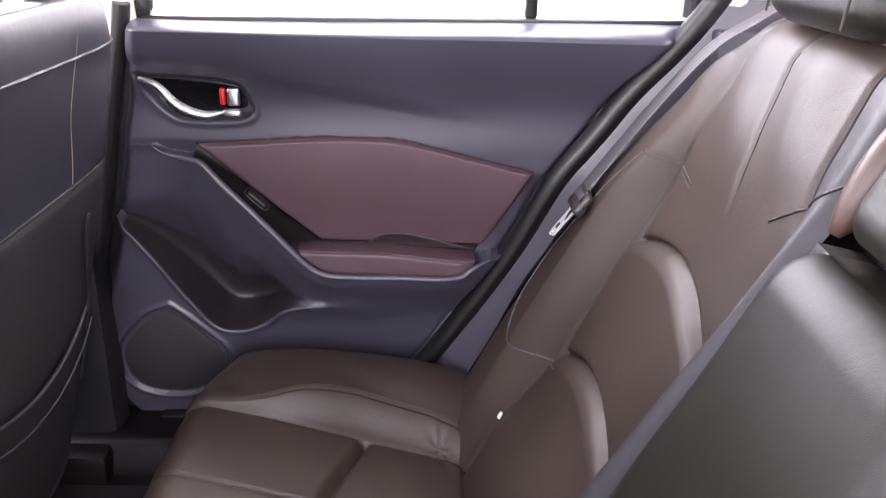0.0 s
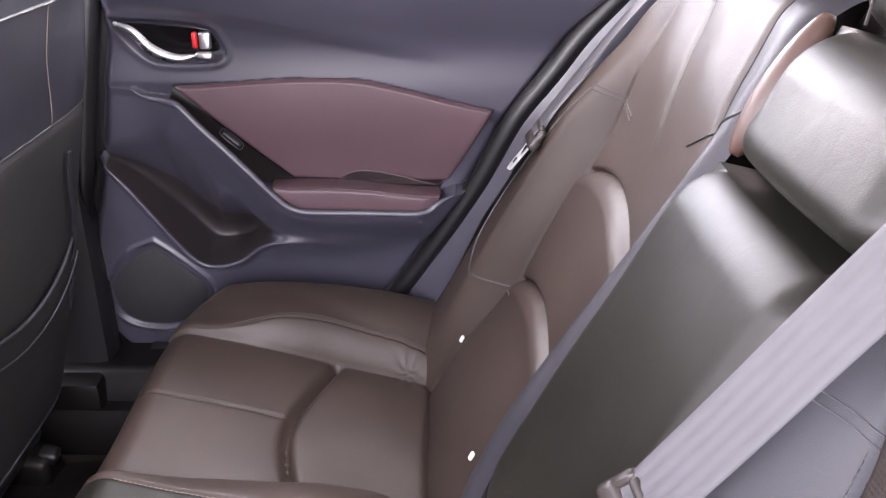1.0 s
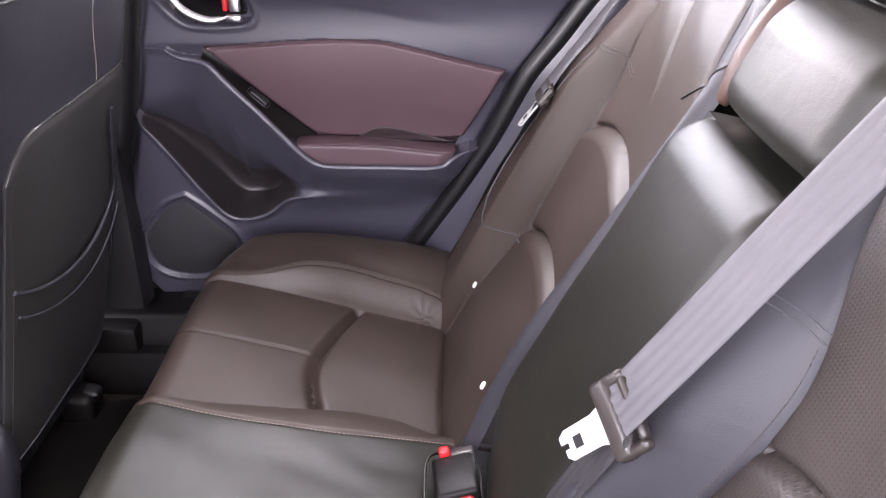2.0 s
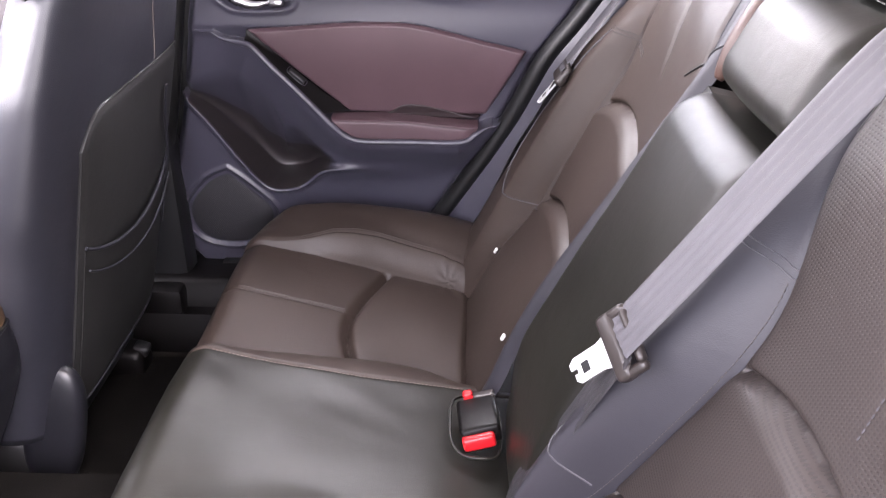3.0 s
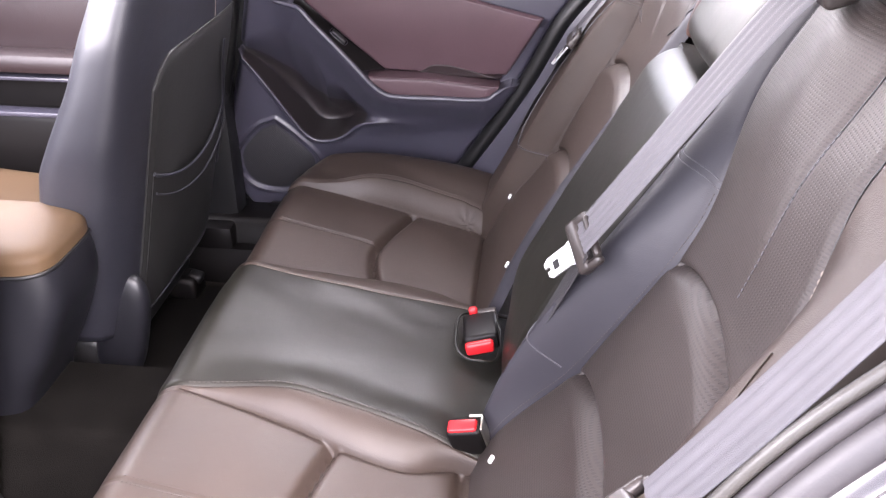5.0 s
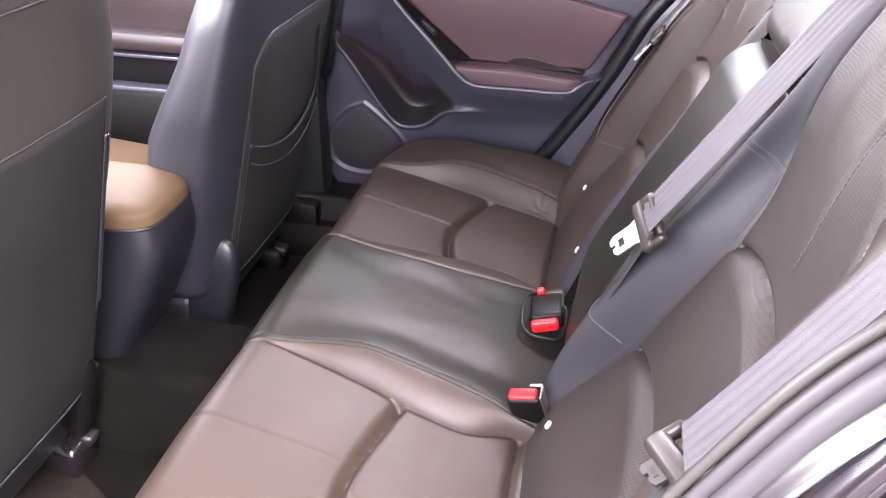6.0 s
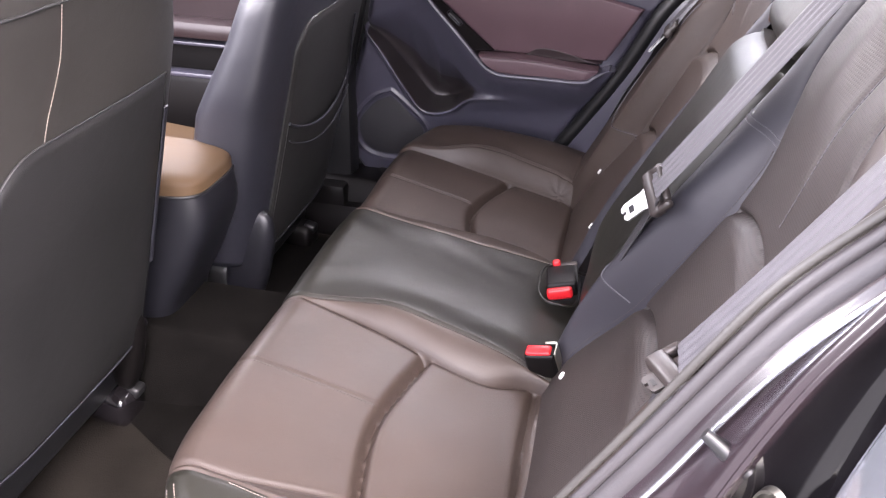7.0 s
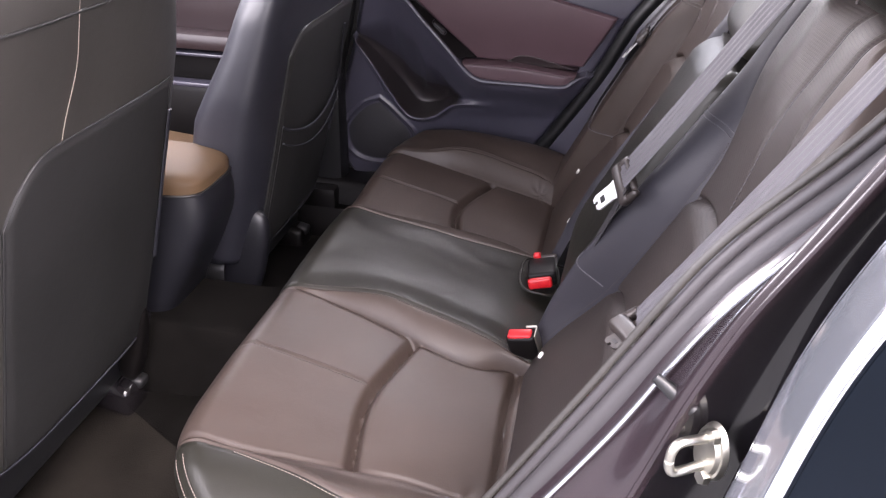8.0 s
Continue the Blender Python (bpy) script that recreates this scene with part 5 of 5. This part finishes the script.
rounded_box("belt_guide", (0.030, 0.075, 0.020), pose(0.412, -0.224, 0.822, 0, -20, 0), 0.006, BELTPLASTIC, cbelt)

# outer belts
def outer_belt(sign, pts_up, pts_low, at, along, across, lap_across, lab):
    ob = thing("seat_belt", lab, "seat belt", group="rear seat belts")
    ribbon("webbing", spline(pts_up, 40), across, 0.046, 0.0022, BELT, ob, "grey ribbed webbing", ribs=4)
    ribbon("lap_webbing", spline(pts_low, 30), lap_across, 0.042, 0.0022, BELTSHADE, ob, "outer lap webbing toned dark for shade", ribs=4)
    # near blade shortened and coloured as dark plastic to hold its shine down
    tongue(ob, Vector(at), along, across, BELTPLASTIC, *((0.38, BELTPLASTIC) if sign < 0 else (1.0, BLADE)))
    return ob


outer_belt(-1, [(0.245, -0.592, 0.576), (0.298, -0.594, 0.664), (0.358, -0.594, 0.766), (0.402, -0.592, 0.840), (0.46, -0.585, 0.93)],
           [(0.242, -0.596, 0.566), (0.226, -0.618, 0.525), (0.198, -0.628, 0.420), (0.14, -0.632, 0.33), (0.10, -0.635, 0.24)],
           (0.240, -0.594, 0.562), (-0.80, -0.40, -0.45), (0.0, 1.0, 0.0), (0.0, 1.0, 0.0), "grey outer seat belt hanging beside the open door")
outer_belt(1, [(0.258, 0.575, 0.563), (0.312, 0.577, 0.639), (0.372, 0.575, 0.722), (0.415, 0.560, 0.778), (0.452, 0.535, 0.812), (0.50, 0.52, 0.85)],
           [(0.258, 0.570, 0.55), (0.235, 0.600, 0.48), (0.200, 0.630, 0.40), (0.16, 0.645, 0.30), (0.13, 0.648, 0.24)],
           (0.258, 0.567, 0.553), (-0.55, 0.0, -0.75), (0.0, 0.97, -0.10), (0.40, 0.85, -0.30), "grey outer seat belt hanging beside the closed door")


double = thing("belt_buckle", "twin black belt buckle, red buttons, in a stitched pocket", "belt buckle", (0.122, 0.058, 0.235), "belt buckles")
rounded_box("case", (0.052, 0.074, 0.028), pose(0, 0.0, 0.006, -6, -12, 6), 0.006, SATINBLACK, double, segs=4)
rounded_box("release_button", (0.043, 0.014, 0.020), pose(0, -0.040, 0.006, -6, -12, 6), 0.005, RED, double, "red release button")
rounded_box("release_button", (0.014, 0.012, 0.016), pose(-0.014, 0.040, 0.014, -6, -12, 6), 0.004, RED, double, "small red release button")
rounded_box("slot_plate", (0.030, 0.016, 0.018), pose(0.008, 0.040, 0.010, -6, -12, 6), 0.003, BELTPLASTIC, double)
tube("pocket_rim", [(-0.004 + 0.034 * math.copysign(abs(math.cos(a)) ** 0.6, math.cos(a)), 0.060 * math.copysign(abs(math.sin(a)) ** 0.6, math.sin(a)), -0.004 - 0.236 * 0.034 * math.cos(a)) for a in np.linspace(0, 2 * math.pi, 60)[:-1]], 0.0022, LEATHER, double, closed=True, sides=6)
nb = thing("belt_buckle", "black belt buckle with a red button and steel plate", "belt buckle", (0.116, -0.172, 0.221), "belt buckles")
m = pose(0, 0, 0.018, 14, -14, -6)
rounded_box("case", (0.046, 0.028, 0.050), m, 0.006, SATINBLACK, nb, segs=4)
rounded_box("release_button", (0.038, 0.018, 0.010), m @ pose(-0.001, -0.002, 0.0235), 0.0035, RED, nb, "red release button")
rounded_box("plate_edge", (0.003, 0.022, 0.040), m @ pose(0.0245, 0.0, 0.008), 0.0012, STEEL, nb, "bright steel plate")
rounded_box("plate_top", (0.018, 0.004, 0.004), m @ pose(0.016, 0.011, 0.027), 0.0015, STEEL, nb)

for at in ((0.158, 0.471, 0.271), (0.157, 0.181, 0.289), (0.147, -0.254, 0.281)):
    ob = rounded_box("anchor_tag", (0.005, 0.007, 0.011), pose(*at, 0, 25, 0), 0.0022, WHITE)
    tagged(ob, "small white child-seat anchor tag between the cushions", "anchor tag", "anchor tags")

# ---- near door opening: seal, jamb, gap, outer skin, striker ----
XS = [(0.0, -0.055), (0.2, 0.053), (0.409, 0.168), (0.536, 0.237), (0.604, 0.272), (0.673, 0.309), (0.712, 0.339), (0.744, 0.368), (0.768, 0.388), (0.95, 0.51)]
XB = [(0.0, -0.075), (0.2, 0.044), (0.444, 0.190), (0.527, 0.236), (0.606, 0.273), (0.665, 0.306), (0.706, 0.337), (0.742, 0.366), (0.95, 0.50)]
XC = [(0.0, 0.10), (0.3, 0.196), (0.485, 0.254), (0.569, 0.277), (0.604, 0.288), (0.670, 0.312), (0.705, 0.331), (0.729, 0.343), (0.777, 0.366), (0.95, 0.45)]
XD = [(0.0, 0.22), (0.3, 0.277), (0.532, 0.319), (0.589, 0.328), (0.642, 0.337), (0.681, 0.346), (0.718, 0.357), (0.753, 0.370), (0.95, 0.45)]
XE = [(0.0, 0.25), (0.3, 0.300), (0.569, 0.339), (0.622, 0.347), (0.666, 0.356), (0.689, 0.362), (0.716, 0.371), (0.95, 0.46)]
zz = np.linspace(0.02, 0.95, 80)
xs, xb, xc, xd, xe = (soft_line(zz, c, 0.03) for c in (XS, XB, XC, XD, XE))
sl = thing("seal_near", "grey rubber door seal with a ribbed lip", "door seal", kind="structure")
tube("seal_tube", np.stack([xs, np.full(80, -0.655), zz], -1), 0.0125, SEAL, sl, sides=16)
tube("seal_lip", np.stack([xs - 0.014, np.full(80, -0.650), zz + 0.007], -1), 0.0055, SEAL, sl, sides=10)
tube("seal_lip", np.stack([xs - 0.022, np.full(80, -0.645), zz + 0.011], -1), 0.0040, WARM, sl, sides=8)


def strip(name, sections, mat, lab, cat, k=10):
    """A sheet lofted through lines of places, side by side."""
    L = np.array(sections)
    s = np.linspace(0, len(L) - 1, (len(L) - 1) * k + 1)
    P = np.array([[spline(L[:, j], len(s))[i] for j in range(L.shape[1])] for i in range(len(s))])
    return tagged(sheet(name, P[..., 0], P[..., 1], P[..., 2], mat, angle=70), lab, cat, kind="structure")


def col(x, y):
    return np.stack([x, np.full(80, y), zz], -1)


strip("jamb", [col(xb - 0.008, -0.655), col(xb - 0.003, -0.668), col(xb + 0.004, -0.678), col(xb * 0.55 + xc * 0.45, -0.690), col(xc - 0.008, -0.708), col(xc, -0.713), col(xc + 0.010, -0.706)], JAMB, "dark plum painted door jamb", "door jamb")
# near-white bead: its bright line is put into the colour
tagged(tube("jamb_bead", col(xb + 0.000, -0.683), 0.0022, SKYPAINT), "bead beside the door seal, near-white as its highlight", "trim", kind="structure")
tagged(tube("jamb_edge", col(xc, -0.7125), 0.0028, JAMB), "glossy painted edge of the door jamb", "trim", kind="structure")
strip("jamb_gap", [col(xc + 0.008, -0.706), col(xc * 0.6 + xd * 0.4 + 0.02, -0.696), col(xd + 0.016, -0.705), col(xd + 0.010, -0.730), col(xd, -0.746)], GLOSS, "glossy black recess behind the open door", "door jamb")
# near-white edge and crease: the sky's reflection is put into their paint
strip("body_edge", [col(xd, -0.744), col(xd + 0.003, -0.757), col(xd * 0.5 + xe * 0.5, -0.769), col(xe - 0.003, -0.779), col(xe + 0.004, -0.783)], SKYPAINT, "body edge painted near-white as sky reflection", "car body")
tagged(tube("body_crease", col(xe + 0.004, -0.7835), 0.0014, SKYPAINT), "near-white crease standing in for a highlight on the body edge", "trim", kind="structure")
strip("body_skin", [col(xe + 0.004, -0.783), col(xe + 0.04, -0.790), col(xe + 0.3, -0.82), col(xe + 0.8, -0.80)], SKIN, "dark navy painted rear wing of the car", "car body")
tagged(box_part("door_sill_near", (-0.75, -0.80, -0.30), (0.06, -0.67, 0.055), SKYPAINT, bevel=0.02), "door sill in the near-white body paint", "sill", kind="structure")
tagged(box_part("front_door_near", (-1.6, -0.78, -0.25), (-0.60, -0.72, 0.80), SKYPAINT, bevel=0.02), "closed front door in the near-white body paint", "car door", kind="structure")
tagged(box_part("door_outer_far", (-1.6, 0.89, -0.25), (0.9, 0.93, 0.775), SKYPAINT, bevel=0.02), "outer skin of the far side in near-white body paint", "car body", kind="structure")
bar = tube("jamb_bump", [(0.257, -0.693, 0.591), (0.272, -0.698, 0.582), (0.289, -0.704, 0.572)], [0.0045, 0.0065, 0.0060], RUBBER, sides=12)
tagged(bar, "black rubber buffer on the door jamb", "buffer", kind="structure")

# the striker's plate faces forward and outward
striker = thing("door_striker", "bare steel door striker loop bolted to the jamb", "door striker", (0.307, -0.712, 0.540))
nrm = Vector((-0.85, -0.52, 0.04)).normalized()
side = Vector((0, 0, 1)).cross(nrm).normalized()
m = Matrix((side, nrm.cross(side), nrm)).transposed().to_4x4()
bm = bmesh.new()
bmesh.ops.create_cone(bm, cap_ends=True, segments=40, radius1=0.021, radius2=0.019, depth=0.005)
bmesh.ops.transform(bm, matrix=m @ Matrix.Diagonal((0.85, 1.30, 1, 1)), verts=bm.verts)
part("base_plate", bm, STEEL, striker)
bm = bmesh.new()
bmesh.ops.create_cone(bm, cap_ends=True, segments=40, radius1=0.018, radius2=0.016, depth=0.004)
bmesh.ops.transform(bm, matrix=m @ pose(0.0, 0, 0.0045) @ Matrix.Diagonal((0.8, 1.2, 1, 1)), verts=bm.verts)
part("backing_washer", bm, STEEL, striker)
for k in (0.020, -0.021):
    bm = bmesh.new()
    bmesh.ops.create_cone(bm, cap_ends=True, segments=6, radius1=0.0070, radius2=0.0062, depth=0.006)
    bmesh.ops.transform(bm, matrix=m @ pose(0.004, k, 0.006), verts=bm.verts)
    part("bolt", bm, STEEL, striker)
loop = spline([(0, 0.015, 0.002), (0, 0.017, 0.020), (0, 0.0165, 0.033), (0, 0.010, 0.0385), (0, -0.004, 0.0385), (0, -0.0125, 0.033), (0, -0.013, 0.020), (0, -0.011, 0.002)], 48)
tube("loop", [(m @ Vector(p)).to_tuple() for p in loop], 0.0040, STEEL, striker, sides=12)
